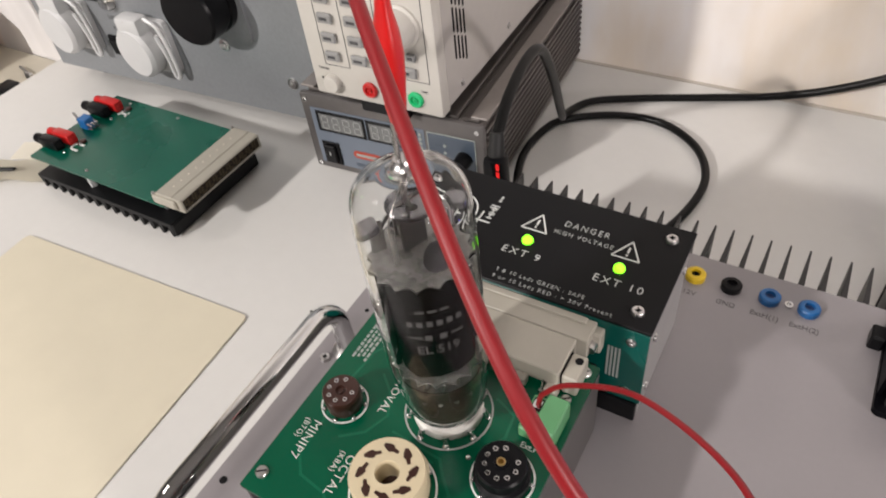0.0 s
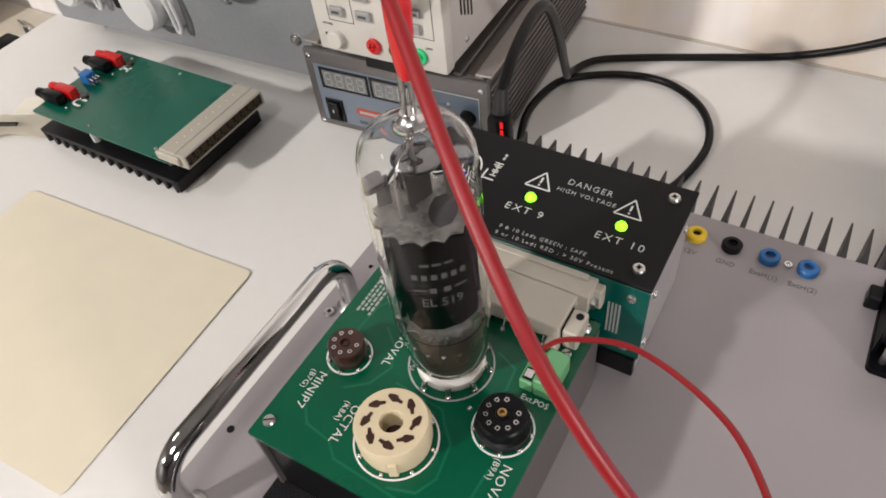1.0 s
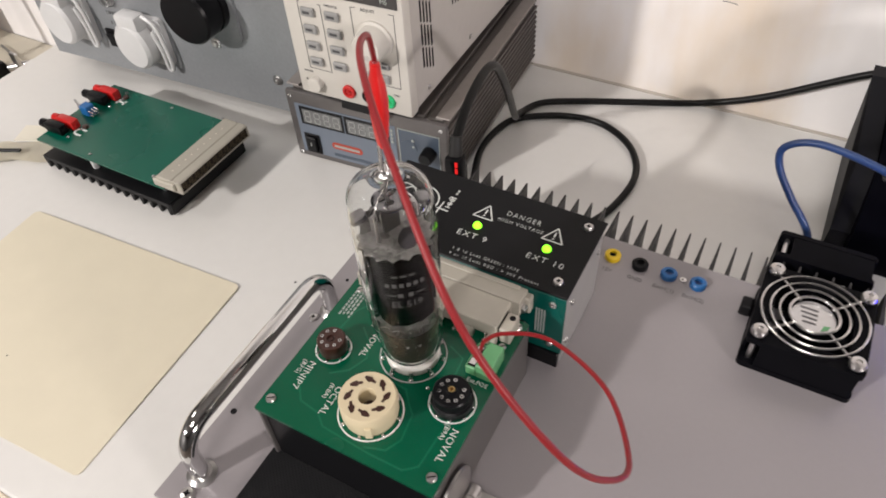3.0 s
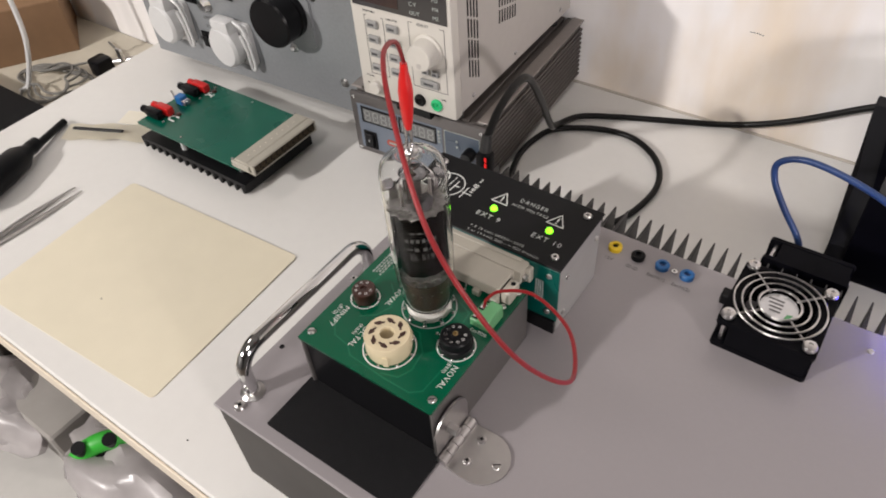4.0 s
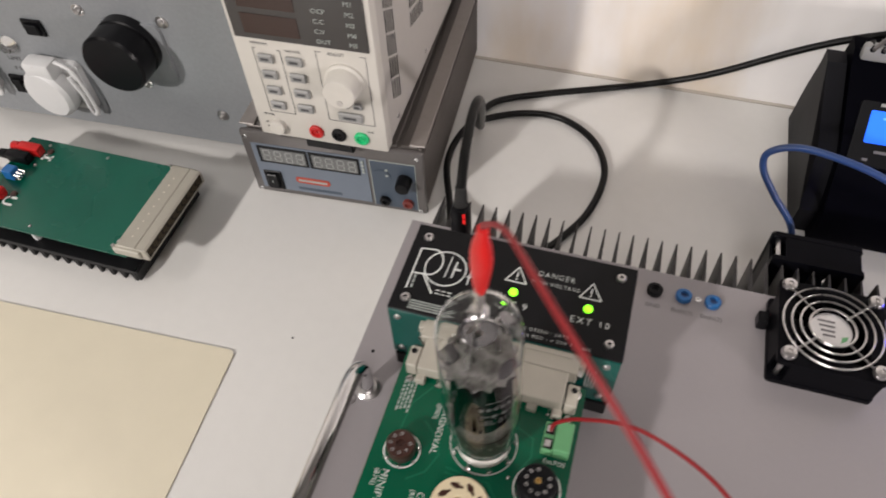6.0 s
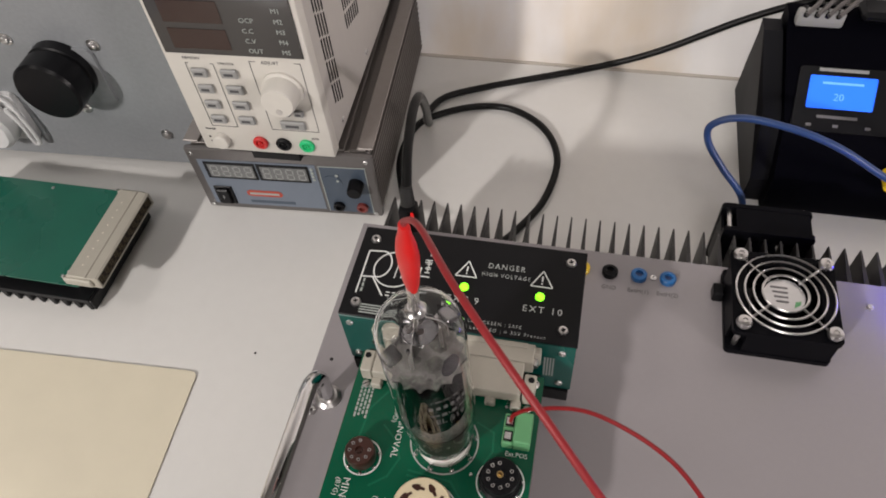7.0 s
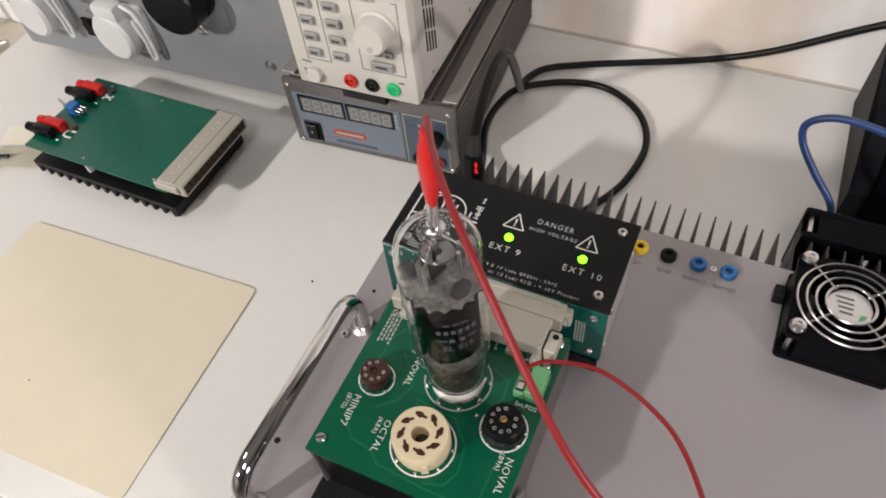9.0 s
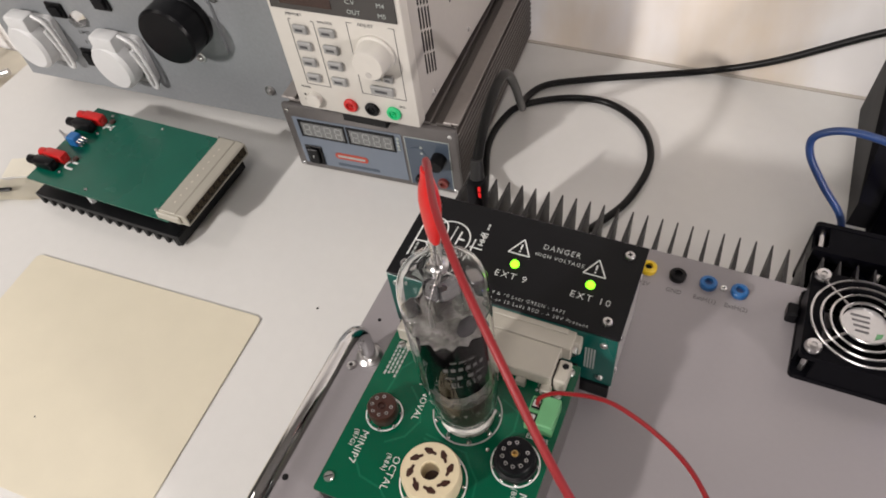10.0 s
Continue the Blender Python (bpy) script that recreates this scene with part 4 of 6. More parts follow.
for wx, wy in ((0.0490, 0.1572), (0.0925, 0.1568)):
    tri = [(wx - 0.0062, wy - 0.0050), (wx + 0.0062, wy - 0.0050), (wx, wy + 0.0060), (wx - 0.0062, wy - 0.0050)]
    part("warning_triangle", stroke(tri, 0.0007), PRINT, lid, "white printed warning triangle")
    part("warning_mark", merge(stroke([(wx, wy + 0.0022), (wx, wy - 0.0014)], 0.0009), stroke([(wx, wy - 0.0024), (wx, wy - 0.0034)], 0.0009)), PRINT, lid)
for k in range(4):
    part("fine_print_line", box(-0.0065, 0.0185 - 0.003 * (k % 2), 0.1188 + 0.0017 * k, 0.1196 + 0.0017 * k, ZB, ZB + 0.0001), PRINT_DIM, lid, "line of fine white print")


# ---- grey instrument panel with covered mains sockets ----
def upright(x, y, z):
    """Local x, y of a drawing on a front plate to world x, z; local z comes out towards the viewer."""
    return Matrix.Translation((x, y, z)) @ Matrix(((1, 0, 0, 0), (0, 0, -1, 0), (0, 1, 0, 0), (0, 0, 0, 1)))


TP = Matrix.Translation((-0.267, 0.334, 0)) @ pose(0, 0, 0, 0, 0, 2.9)
FP = TP @ upright(0, 0, 0)
mains = thing("mains_supply_unit", (-0.40, 0.40, 0), "tall grey metal mains supply unit with covered sockets", "power supply")
part("cabinet", box(-0.320, 0.038, 0.004, 0.185, 0.018, 0.44, 0.002), GUNMETAL, mains, "grey metal cabinet", TP)
plate = part("front_plate", box(-0.325, 0.043, 0.0, 0.0035, 0.017, 0.445, 0.0006), PANEL, mains, "matt grey aluminium front plate", TP)
part("edge_trim", box(0.0375, 0.0425, -0.0008, -0.0001, 0.018, 0.445), ALU, mains, "bright edge strip", TP)
for fx in (-0.29, 0.01):
    for fy in (0.03, 0.16):
        part("rubber_foot", lathe([(0, 0), (0.011, 0), (0.013, 0.0175), (0, 0.0175)], (fx, fy, 0), 16), RUBBER, mains, "", TP)
for u, z in ((-0.001, 0.0545), (-0.105, 0.1535), (-0.027, 0.1515), (-0.069, 0.0815), (-0.311, 0.0500), (-0.001, 0.300), (-0.311, 0.300)):
    s = part("panel_screw", lathe([(0, 0), (0.0056, 0), (0.0056, 0.0008), (0.0038, 0.0010), (0.0038, 0.0022), (0.0030, 0.0034), (0.0014, 0.0040), (0, 0.0042)], (0, 0, 0), 16), NICKEL, mains, "", FP @ Matrix.Translation((u, z, 0.0002)))
# black round socket cap
kz = Matrix.Translation((-0.0645, 0.1265, 0))
cap = part("round_socket_cap", lathe([(0, 0), (0.0280, 0), (0.0280, 0.009), (0.0262, 0.010), (0.0262, 0.0125), (0.0278, 0.0135), (0.0278, 0.031), (0.0260, 0.0335), (0.0, 0.0335)], (0, 0, 0.0005), 44), BLACK, mains, "round black plastic socket cap", FP @ kz)
part("socket_flange", prism(rounded(-0.024, 0.033, -0.037, 0.022, 0.006), 0.0002, 0.0030), PANEL, mains, "grey socket flange", FP @ kz)


def flap_socket(u, z):
    """A white hinged splash cover over a mains socket."""
    at = FP @ Matrix.Translation((u, z, 0))
    base = part("socket_base", prism(rounded(-0.027, 0.029, -0.027, 0.027, 0.006), 0.0003, 0.006), WHITE_PLASTIC, mains, "white socket surround", at)
    bm = lathe([(0, 0), (0.0245, 0), (0.0255, 0.004), (0.0255, 0.013), (0.0225, 0.0165), (0, 0.0175)], (0, 0, 0.0062), 40)
    part("flap_cover", bm, WHITE_PLASTIC, base, "white round hinged cover", at @ pose(-0.003, -0.002, 0, 0, -6, 0))
    part("flap_hinge", box(-0.017, 0.012, 0.0140, 0.0335, 0.004, 0.0215, 0.004, seg=2), WHITE_PLASTIC, base, "", at)
    line = [(0.012, 0.031, 0.010), (0.026, 0.021, 0.010), (0.031, -0.006, 0.010), (0.030, -0.026, 0.009), (0.0245, -0.0275, 0.009), (0.0255, -0.006, 0.011), (0.021, 0.016, 0.012)]
    part("flap_lever", sweep(spline(line, 5), 0.0022, 8), WHITE_PLASTIC, base, "", at)
    part("hinge_pin", cyl((-0.004, 0.029, 0.0195), (-0.004, 0.029, 0.0212), 0.0022, 10), NICKEL, base, "", at)


flap_socket(-0.1625, 0.0690)
flap_socket(-0.2660, 0.0765)
for u, z, w, h in ((-0.2260, 0.1120, 0.0200, 0.0165), (-0.2160, 0.0575, 0.0165, 0.0215), (-0.1610, 0.1290, 0.0200, 0.0165)):
    r = part("rocker_switch", box(-w / 2, w / 2, -h / 2, h / 2, 0.0002, 0.003, 0.0008), BLACK, mains, "black rocker switch", FP @ Matrix.Translation((u, z, 0)))
    part("rocker", box(-w / 2 + 0.003, w / 2 - 0.003, -h / 2 + 0.003, h / 2 - 0.003, 0.0031, 0.0055, 0.0008), BLACK_MATT, r, "", FP @ Matrix.Translation((u, z, 0)) @ pose(0, 0, 0, 6, 0, 0))
part("pilot_lens", lathe([(0, 0), (0.0085, 0), (0.0085, 0.003), (0.006, 0.008), (0, 0.010)], (0, 0, 0.0003), 10), glass("clear_lens", (0.9, 0.9, 0.9), 0.1), mains, "clear faceted pilot lens", FP @ Matrix.Translation((-0.2010, 0.1060, 0)))
for text, u, z in (("LIMIT", -0.2130, 0.0860), ("F 5 A", -0.2120, 0.0740)):
    part("panel_lettering", lettering(text, 0.0062, FP @ Matrix.Translation((u, z, 0.0001))), DARK_PRINT, mains, "grey printed lettering")

# ---- lower bench supply, slate front ----
TG = Matrix.Translation((-0.229, 0.299, 0)) @ pose(0, 0, 0, 0, 0, 4.0)
FG = TG @ upright(0, 0, 0)
W, H = 0.1655, 0.0765
psu = thing("bench_power_supply", (-0.147, 0.38, 0), "low brown-grey bench power supply with slate blue front", "power supply", "bench power supplies")
part("case", box(0.003, W - 0.003, 0.006, 0.238, 0.003, H - 0.002, 0.002), EXTRUSION, psu, "brown-grey extruded aluminium case", TG)
for k in range(11):
    z = 0.0085 + 0.0058 * k
    part("side_rib", box(W - 0.0029, W - 0.0002, 0.0062, 0.238, z, z + 0.0026, 0.0004), EXTRUSION, psu, "", TG)
for x0, x1 in ((0.006, 0.020), (W - 0.020, W - 0.006), (W - 0.034, W - 0.024)):
    part("top_rail", box(x0, x1, 0.0065, 0.238, H - 0.0018, H + 0.0014, 0.0006), EXTRUSION, psu, "", TG)
part("side_rail", box(W - 0.0130, W + 0.0008, 0.0062, 0.2385, H + 0.0016, H + 0.0034, 0.0006), RAIL, psu, "lighter side rail", TG)
part("side_rail", box(-0.0008, 0.0130, 0.0062, 0.2385, H + 0.0016, H + 0.0034, 0.0006), RAIL, psu, "lighter side rail", TG)
part("front_frame", box(0.0, W, 0.0, 0.0058, 0.0005, H, 0.0022, seg=2), GUNMETAL, psu, "gunmetal front frame", TG)
bez = part("front_foil", box(0.0085, 0.1145, -0.0006, -0.0001, 0.0075, 0.0640), SLATE, psu, "slate blue front foil", TG)
part("front_foil_dark", box(0.1178, 0.1575, -0.0007, -0.0001, 0.0060, 0.0625), SLATE_DARK, psu, "darker blue front foil with pale edge", TG)
part("foil_border", merge(merge(box(0.1170, 0.1177, -0.0008, -0.0001, 0.0055, 0.0630), box(0.1170, 0.1580, -0.0008, -0.0001, 0.0626, 0.0632)), box(0.1576, 0.1582, -0.0008, -0.0001, 0.0055, 0.0630)), PRINT_DIM, psu, "", TG)
for x0, x1 in ((0.0135, 0.0600), (0.0615, 0.1080)):
    d = part("display_window", box(x0, x1, -0.0012, -0.0007, 0.0420, 0.0620), BLACK, psu, "dark display window", TG)
    part("display_glass", box(x0 + 0.003, x1 - 0.002, -0.0016, -0.00125, 0.0445, 0.0595), DISPLAY_GREY, d, "unlit grey display", TG)
    for k in range(4):
        cx = x0 + 0.0085 + 0.0104 * k
        for sx0, sx1, sz0, sz1 in ((-0.0026, 0.0026, 0.0574, 0.0583), (-0.0026, 0.0026, 0.0515, 0.0524), (-0.0026, 0.0026, 0.0456, 0.0465), (-0.0034, -0.0025, 0.0527, 0.0572), (0.0025, 0.0034, 0.0527, 0.0572), (-0.0034, -0.0025, 0.0467, 0.0512), (0.0025, 0.0034, 0.0467, 0.0512)):
            part("digit_segment", box(cx + sx0, cx + sx1, -0.0020, -0.0017, sz0, sz1), DIGIT, d, "", TG)
for k in range(4):
    part("indicator", lathe([(0, 0), (0.0016, 0), (0.0014, 0.0008), (0, 0.001)], (0, 0, 0), 10), PRINT_DIM, psu, "", FG @ Matrix.Translation((0.1110, 0.0590 - 0.0042 * k, 0.0008)))
sw = part("rocker_switch", box(0.0130, 0.0300, -0.0022, -0.0007, 0.0085, 0.0315, 0.0006), BLACK, psu, "black power rocker switch", TG)
part("rocker", box(0.0160, 0.0270, -0.0050, -0.0023, 0.0110, 0.0290, 0.0010), BLACK, sw, "", TG)
part("rocker_mark", box(0.0212, 0.0218, -0.0053, -0.0051, 0.0195, 0.0230), PRINT, sw, "", TG)
part("maker_badge", prism(rounded(0.0430, 0.0765, 0.0200, 0.0275, 0.0036), 0.0007, 0.0010), ORANGE, psu, "orange-red oval badge", FG)
part("badge_bar", box(0.0460, 0.0735, -0.0013, -0.0011, 0.0225, 0.0250), PRINT_DIM, psu, "", TG)
part("type_bar", box(0.0440, 0.0860, -0.0009, -0.0007, 0.0110, 0.0142), SLATE_DARK, psu, "dark bar of small type", TG)
part("adjust_knob", lathe([(0, 0), (0.0068, 0), (0.0064, 0.011), (0.0058, 0.012), (0, 0.012)], (0, 0, 0.0008), 24), BLACK, psu, "small black adjusting knob", FG @ Matrix.Translation((0.1480, 0.0440, 0)))
part("knob_base", lathe([(0, 0), (0.0085, 0), (0.0085, 0.0004), (0, 0.0004)], (0, 0, 0.0008), 24), SLATE_DARK, psu, "", FG @ Matrix.Translation((0.1270, 0.0440, 0)))
for u, z in ((0.1320, 0.0530), (0.1320, 0.0465)):
    part("small_indicator", lathe([(0, 0), (0.0015, 0), (0.0012, 0.0008), (0, 0.001)], (0, 0, 0.0008), 10), PRINT_DIM, psu, "", FG @ Matrix.Translation((u, z, 0)))
for u in (0.1275, 0.1490):
    part("output_jack", lathe([(0, 0), (0.0052, 0), (0.0050, 0.003), (0.0028, 0.0034), (0.0024, 0.001), (0, 0.001)], (0, 0, 0.0008), 20), BLACK if u < 0.14 else mat("dark_red_plastic", (0.16, 0.03, 0.025), 0.4), psu, "", FG @ Matrix.Translation((u, 0.0140, 0)))
for u, z in ((0.0055, 0.0055), (0.0055, H - 0.0055), (W - 0.0055, H - 0.0055), (W - 0.0055, 0.0055)):
    part("corner_screw", lathe([(0, 0), (0.0022, 0), (0.0020, 0.0010), (0.0009, 0.0012), (0.0007, 0.0006), (0, 0.0006)], (0, 0, 0.0001), 12), TIN, psu, "", FG @ Matrix.Translation((u, z, 0)))
for fx in (0.02, W - 0.02):
    for fy in (0.025, 0.215):
        part("foot", lathe([(0, 0), (0.006, 0), (0.006, 0.003), (0, 0.003)], (fx, fy, 0), 12), RUBBER, psu, "", TG)

# ---- upper bench supply, ivory front ----
TK = Matrix.Translation((-0.1972, 0.2896, 0)) @ pose(0, 0, 0, 0, 0, 2.3)
FK = TK @ upright(0, 0, 0)
KW, KB, KH = 0.1110, 0.0895, 0.2430
kps = thing("bench_power_supply", (-0.142, 0.40, KB), "upright ivory and beige bench power supply with keypad", "power supply", "bench power supplies")
part("case", box(0.0015, KW - 0.0015, 0.0125, 0.252, KB + 0.001, KH - 0.002, 0.001), PSU_STEEL, kps, "beige-grey lacquered steel case", TK)
part("front", box(0.0, KW, 0.0, 0.0122, KB, KH, 0.0020, seg=2), IVORY, kps, "ivory plastic front", TK)
part("display_window", box(0.0035, KW - 0.0040, -0.0010, -0.0002, 0.1865, KH - 0.006, 0.0003), DISPLAY, kps, "dark display window", TK)
for z0, z1 in ((0.1915, 0.2080), (0.2130, 0.2300)):
    part("led_display", box(0.0130, 0.0560, -0.0014, -0.00105, z0, z1), REDGLASS, kps, "unlit dark red display", TK)
for k, text in enumerate(("OUT", "C.V", "C.C", "OCP")):
    part("display_lettering", lettering(text, 0.0052, FK @ Matrix.Translation((0.0680, 0.1900 + 0.0082 * k, 0.0012))), PRINT_DIM, kps, "pale printed legend")
for k, text in enumerate(("M5", "M4", "M3", "M2", "M1")):
    part("display_lettering", lettering(text, 0.0052, FK @ Matrix.Translation((0.0925, 0.1900 + 0.0082 * k, 0.0012))), PRINT_DIM, kps, "pale printed legend")


def key(u, z, w, h, material=BUTTON):
    b = part("key", box(u - w / 2, u + w / 2, -0.0034, -0.0003, z - h / 2, z + h / 2, 0.0009), material, kps, "grey rubber key", TK)
    part("key_mark", box(u - w * 0.28, u + w * 0.25, -0.0036, -0.00345, z - 0.0011, z + 0.0011), DARK_PRINT, b, "", TK)


for k in range(4):
    key(0.0240, 0.1705 - 0.0150 * k, 0.0122, 0.0076)
    key(0.0470, 0.1708 - 0.0150 * k, 0.0130, 0.0076)
key(0.0805, 0.1362, 0.0078, 0.0058)
key(0.0912, 0.1362, 0.0078, 0.0058)
key(0.0840, 0.1240, 0.0200, 0.0080)


def outline(u0, u1, z0, z1):
    bm = B()
    for a in ((u0, u1, z0, z0 + 0.0005), (u0, u0 + 0.0005, z0, z1), (u1 - 0.0005, u1, z0, z1), (u0, u0 + (u1 - u0) * 0.12, z1, z1 + 0.0005), (u1 - (u1 - u0) * 0.12, u1, z1, z1 + 0.0005)):
        box(a[0], a[1], -0.0002, -0.00005, a[2], a[3], 0, bm)
    part("key_border", bm, DARK_PRINT, kps, "fine grey printed border", TK)


outline(0.0145, 0.0365, 0.1165, 0.1775)
outline(0.0645, 0.1030, 0.1165, 0.1815)
for text, u, z, s in (("MEMORY", 0.0140, 0.1810, 0.0034), ("UNLOCK", 0.0400, 0.1775, 0.0030), ("ADJUST", 0.0735, 0.1800, 0.0038), ("POWER", 0.0075, 0.1120, 0.0026), ("GND", 0.0950, 0.1085, 0.0026)):
    part("key_lettering", lettering(text, s, FK @ Matrix.Translation((u, z, 0.0001))), DARK_PRINT, kps, "grey printed legend")
knob = part("rotary_knob", lathe([(0, 0), (0.0158, 0), (0.0158, 0.0020), (0.0138, 0.0030), (0.0128, 0.0150), (0.0118, 0.0165), (0, 0.0165)], (0, 0, 0.0001), 40), IVORY, kps, "large ivory rotary knob", FK @ Matrix.Translation((0.0845, 0.1580, 0)))
part("finger_dimple", lathe([(0.0026, 0), (0.0026, 0.0003), (0.0020, 0.0003), (0.0010, 0.0001), (0, 0.0001)], (0, 0, 0.0166), 16), PSU_STEEL, knob, "", FK @ Matrix.Translation((0.0845, 0.1505, 0)))
part("power_button", lathe([(0, 0), (0.0068, 0), (0.0068, 0.0045), (0.0060, 0.0055), (0, 0.0055)], (0, 0, 0.0001), 28), IVORY, kps, "round ivory power button", FK @ Matrix.Translation((0.0185, 0.1020, 0)))
for z in (0.1035, 0.0985):
    part("power_mark", box(0.0080, 0.0095, -0.0003, -0.0001, z, z + 0.0016), BLACK_MATT, kps, "", TK)
for u, material, colour in ((0.0512, RED, "red"), (0.0705, BLACK, "black"), (0.0899, JACK_GREEN, "green")):
    j = part("output_jack", lathe([(0, 0), (0.0062, 0), (0.0062, 0.0018), (0.0054, 0.0026), (0.0036, 0.0026), (0.0032, 0.0010), (0.0017, 0.0010), (0.0017, 0.0024), (0.0009, 0.0024), (0.0007, 0.001), (0, 0.001)], (0, 0, 0.0001), 28), material, kps, colour + " output jack", FK @ Matrix.Translation((u, 0.1018, 0)))
# ventilation slots on the right side
for row in range(5):
    for col in range(4):
        y, z = 0.028 + 0.0052 * col, 0.122 + 0.0205 * row - 0.0028 * col
        part("vent_slot", box(KW - 0.0016, KW - 0.0012, y, y + 0.0022, z, z + 0.0180), BLACK_MATT, kps, "", TK)
    for col in range(7):
        y, z = 0.085 + 0.0052 * col, 0.150 + 0.0165 * row - 0.0012 * col
        part("vent_slot", box(KW - 0.0016, KW - 0.0012, y, y + 0.0020, z, z + 0.0130), BLACK_MATT, kps, "", TK)
for y, z in ((0.035, 0.0990), (0.120, 0.1010), (0.225, 0.1010), (0.120, 0.235)):
    part("case_screw", lathe([(0, 0), (0.0026, 0), (0.0022, 0.0011), (0.0009, 0.0012), (0.0007, 0.0005), (0, 0.0005)], (0, 0, 0), 12), NICKEL, kps, "", TK @ Matrix.Translation((KW - 0.0015, y, z)) @ pose(0, 0, 0, 0, 90, 0))
for fx in (0.014, KW - 0.014):
    for fy in (0.022, 0.230):
        part("foot", lathe([(0, 0), (0.007, 0), (0.007, KB - H - 0.0012), (0, KB - H - 0.0012)], (fx, fy, H + 0.0014), 14), RUBBER, kps, "", TK)
part("stand_bar", box(0.036, 0.078, 0.004, 0.011, H + 0.001, KB - 0.0002, 0.001), BLACK, kps, "folded black stand", TK)

# ---- soldering station ----
station = thing("soldering_station", (0.33, 0.45, 0), "black soldering station with a lit blue display", "soldering station")
prof = [(0.372, 0.0), (0.366, 0.012), (0.366, 0.040), (0.392, 0.078), (0.440, 0.1310), (0.452, 0.1390), (0.468, 0.1390), (0.494, 0.098), (0.516, 0.045), (0.524, 0.0)]


def side_extrude(points, x0, x1):
    bm = prism([(y, z) for y, z in points], x0, x1)
    bm.transform(Matrix(((0, 0, 1, 0), (1, 0, 0, 0), (0, 1, 0, 0), (0, 0, 0, 1))))
    for v in bm.verts:
        k = min(max((v.co.z - 0.075) / 0.05, 0), 1)
        v.co.x += -0.011 * k if v.co.x < 0.33 else 0.011 * k
    return bm


bm = side_extrude(prof, 0.262, 0.400)
part("body", bm, STATION, station, "matt black plastic body")
for x0, x1 in ((0.2470, 0.2618), (0.4002, 0.4150)):
    part("side_cheek", side_extrude([(0.380, 0), (0.376, 0.030), (0.404, 0.072), (0.450, 0.1250), (0.466, 0.1250), (0.492, 0.094), (0.518, 0.045), (0.526, 0.0)], x0, x1), STATION_GREY, station, "charcoal side cheek")
sl = math.degrees(math.atan2(0.0505, 0.046))
TS = Matrix.Translation((0.2985, 0.4105, 0.0983)) @ pose(0, 0, 0, sl, 0, 0)
part("control_field", prism(rounded(-0.033, 0.075, -0.030, 0.020, 0.003), 0.0001, 0.0014), BLACK, station, "glossy black control field", TS)
part("display", prism(rounded(-0.0245, 0.0245, -0.0120, 0.0132, 0.0012), 0.0016, 0.0022), LCD_BLUE, station, "lit blue display", TS)
part("display_text", lettering("20", 0.0080, TS @ Matrix.Translation((-0.0055, -0.0055, 0.0023))), LCD_TEXT, station, "pale blue digits")
part("display_bar", box(-0.0150, 0.0150, 0.0068, 0.0086, 0.0023, 0.0025), LCD_TEXT, station, "pale bar of small type", TS)
part("maker_mark", box(-0.0190, 0.0170, 0.0165, 0.0190, 0.0016, 0.0018), BUTTON, station, "pale maker's bar", TS)
part("type_mark", box(-0.0150, 0.0150, -0.0195, -0.0172, 0.0016, 0.0018), GREY_PRINT, station, "dim bar of small type", TS)
for u in (-0.0200, 0.0, 0.0240):
    part("key_mark", box(u - 0.002, u + 0.002, -0.0262, -0.0240, 0.0016, 0.0018), GREY_PRINT, station, "", TS)
comb = part("tool_rack", box(0.2555, 0.2910, 0.4440, 0.4530, 0.1330, 0.1470, 0.003, seg=2), BUTTON, station, "grey tip rack")
for k in range(4):
    part("rack_slot", cyl((0.2615 + 0.0078 * k, 0.4437, 0.1445), (0.2615 + 0.0078 * k, 0.4535, 0.1455), 0.0022, 10), BLACK, comb)
    part("soldering_tip", cyl((0.2615 + 0.0078 * k, 0.4425, 0.1460), (0.3060 + 0.0100 * k, 0.4960, 0.1680), 0.0018, 8), GUNMETAL, comb, "thin metal soldering tip")
part("holder_block", box(0.3020, 0.3950, 0.4450, 0.4680, 0.1391, 0.1480, 0.003), BLACK, station, "black tip holder")
part("front_plug", cyl((0.3480, 0.3750, 0.0530), (0.3480, 0.3600, 0.0530), 0.0075, 16), YELLOW, station, "yellow plug ring")

# ---- circuit board on a heatsink ----
ob2 = thing("board_on_heatsink", (-0.366, 0.225, 0), "green circuit board mounted on a black finned heatsink", "circuit board")
HX0, HX1, HY0, HY1 = -0.4520, -0.2820, 0.1735, 0.2770
part("heatsink_plate", box(HX0, HX1, HY0, HY1, 0.0095, 0.0140, 0.0004), ANODIZED, ob2, "black anodised heatsink plate")
n = 15
DULL_BRASS = mat("tarnished_brass", (0.085, 0.060, 0.032), 0.5, 0.4)
for k in range(n):
    x = HX0 + 0.003 + (HX1 - HX0 - 0.006) * k / (n - 1)
    bm = prism([(HY0 + 0.0002, 0.0), (HY1 - 0.0002, 0.0), (HY1 - 0.0002, 0.0094), (HY0 + 0.0002, 0.0094)], -0.0016, 0.0016)
    for v in bm.verts:
        v.co = Vector((x + v.co.z * (0.8 + 0.9 * v.co.y / 0.0094), v.co.x, v.co.y))
    part("heatsink_fin", bm, ANODIZED, ob2, smooth=False)
part("heatsink_rim", box(HX1 + 0.0002, HX1 + 0.0030, HY0, HY1, 0.0020, 0.0138, 0.0006), ANODIZED, ob2)
cb = part("circuit_board", prism(rounded(-0.4555, -0.2850, 0.1775, 0.2810, 0.0015, 3), 0.0284, 0.0300), PCB_TEAL, ob2, "bare green circuit board")
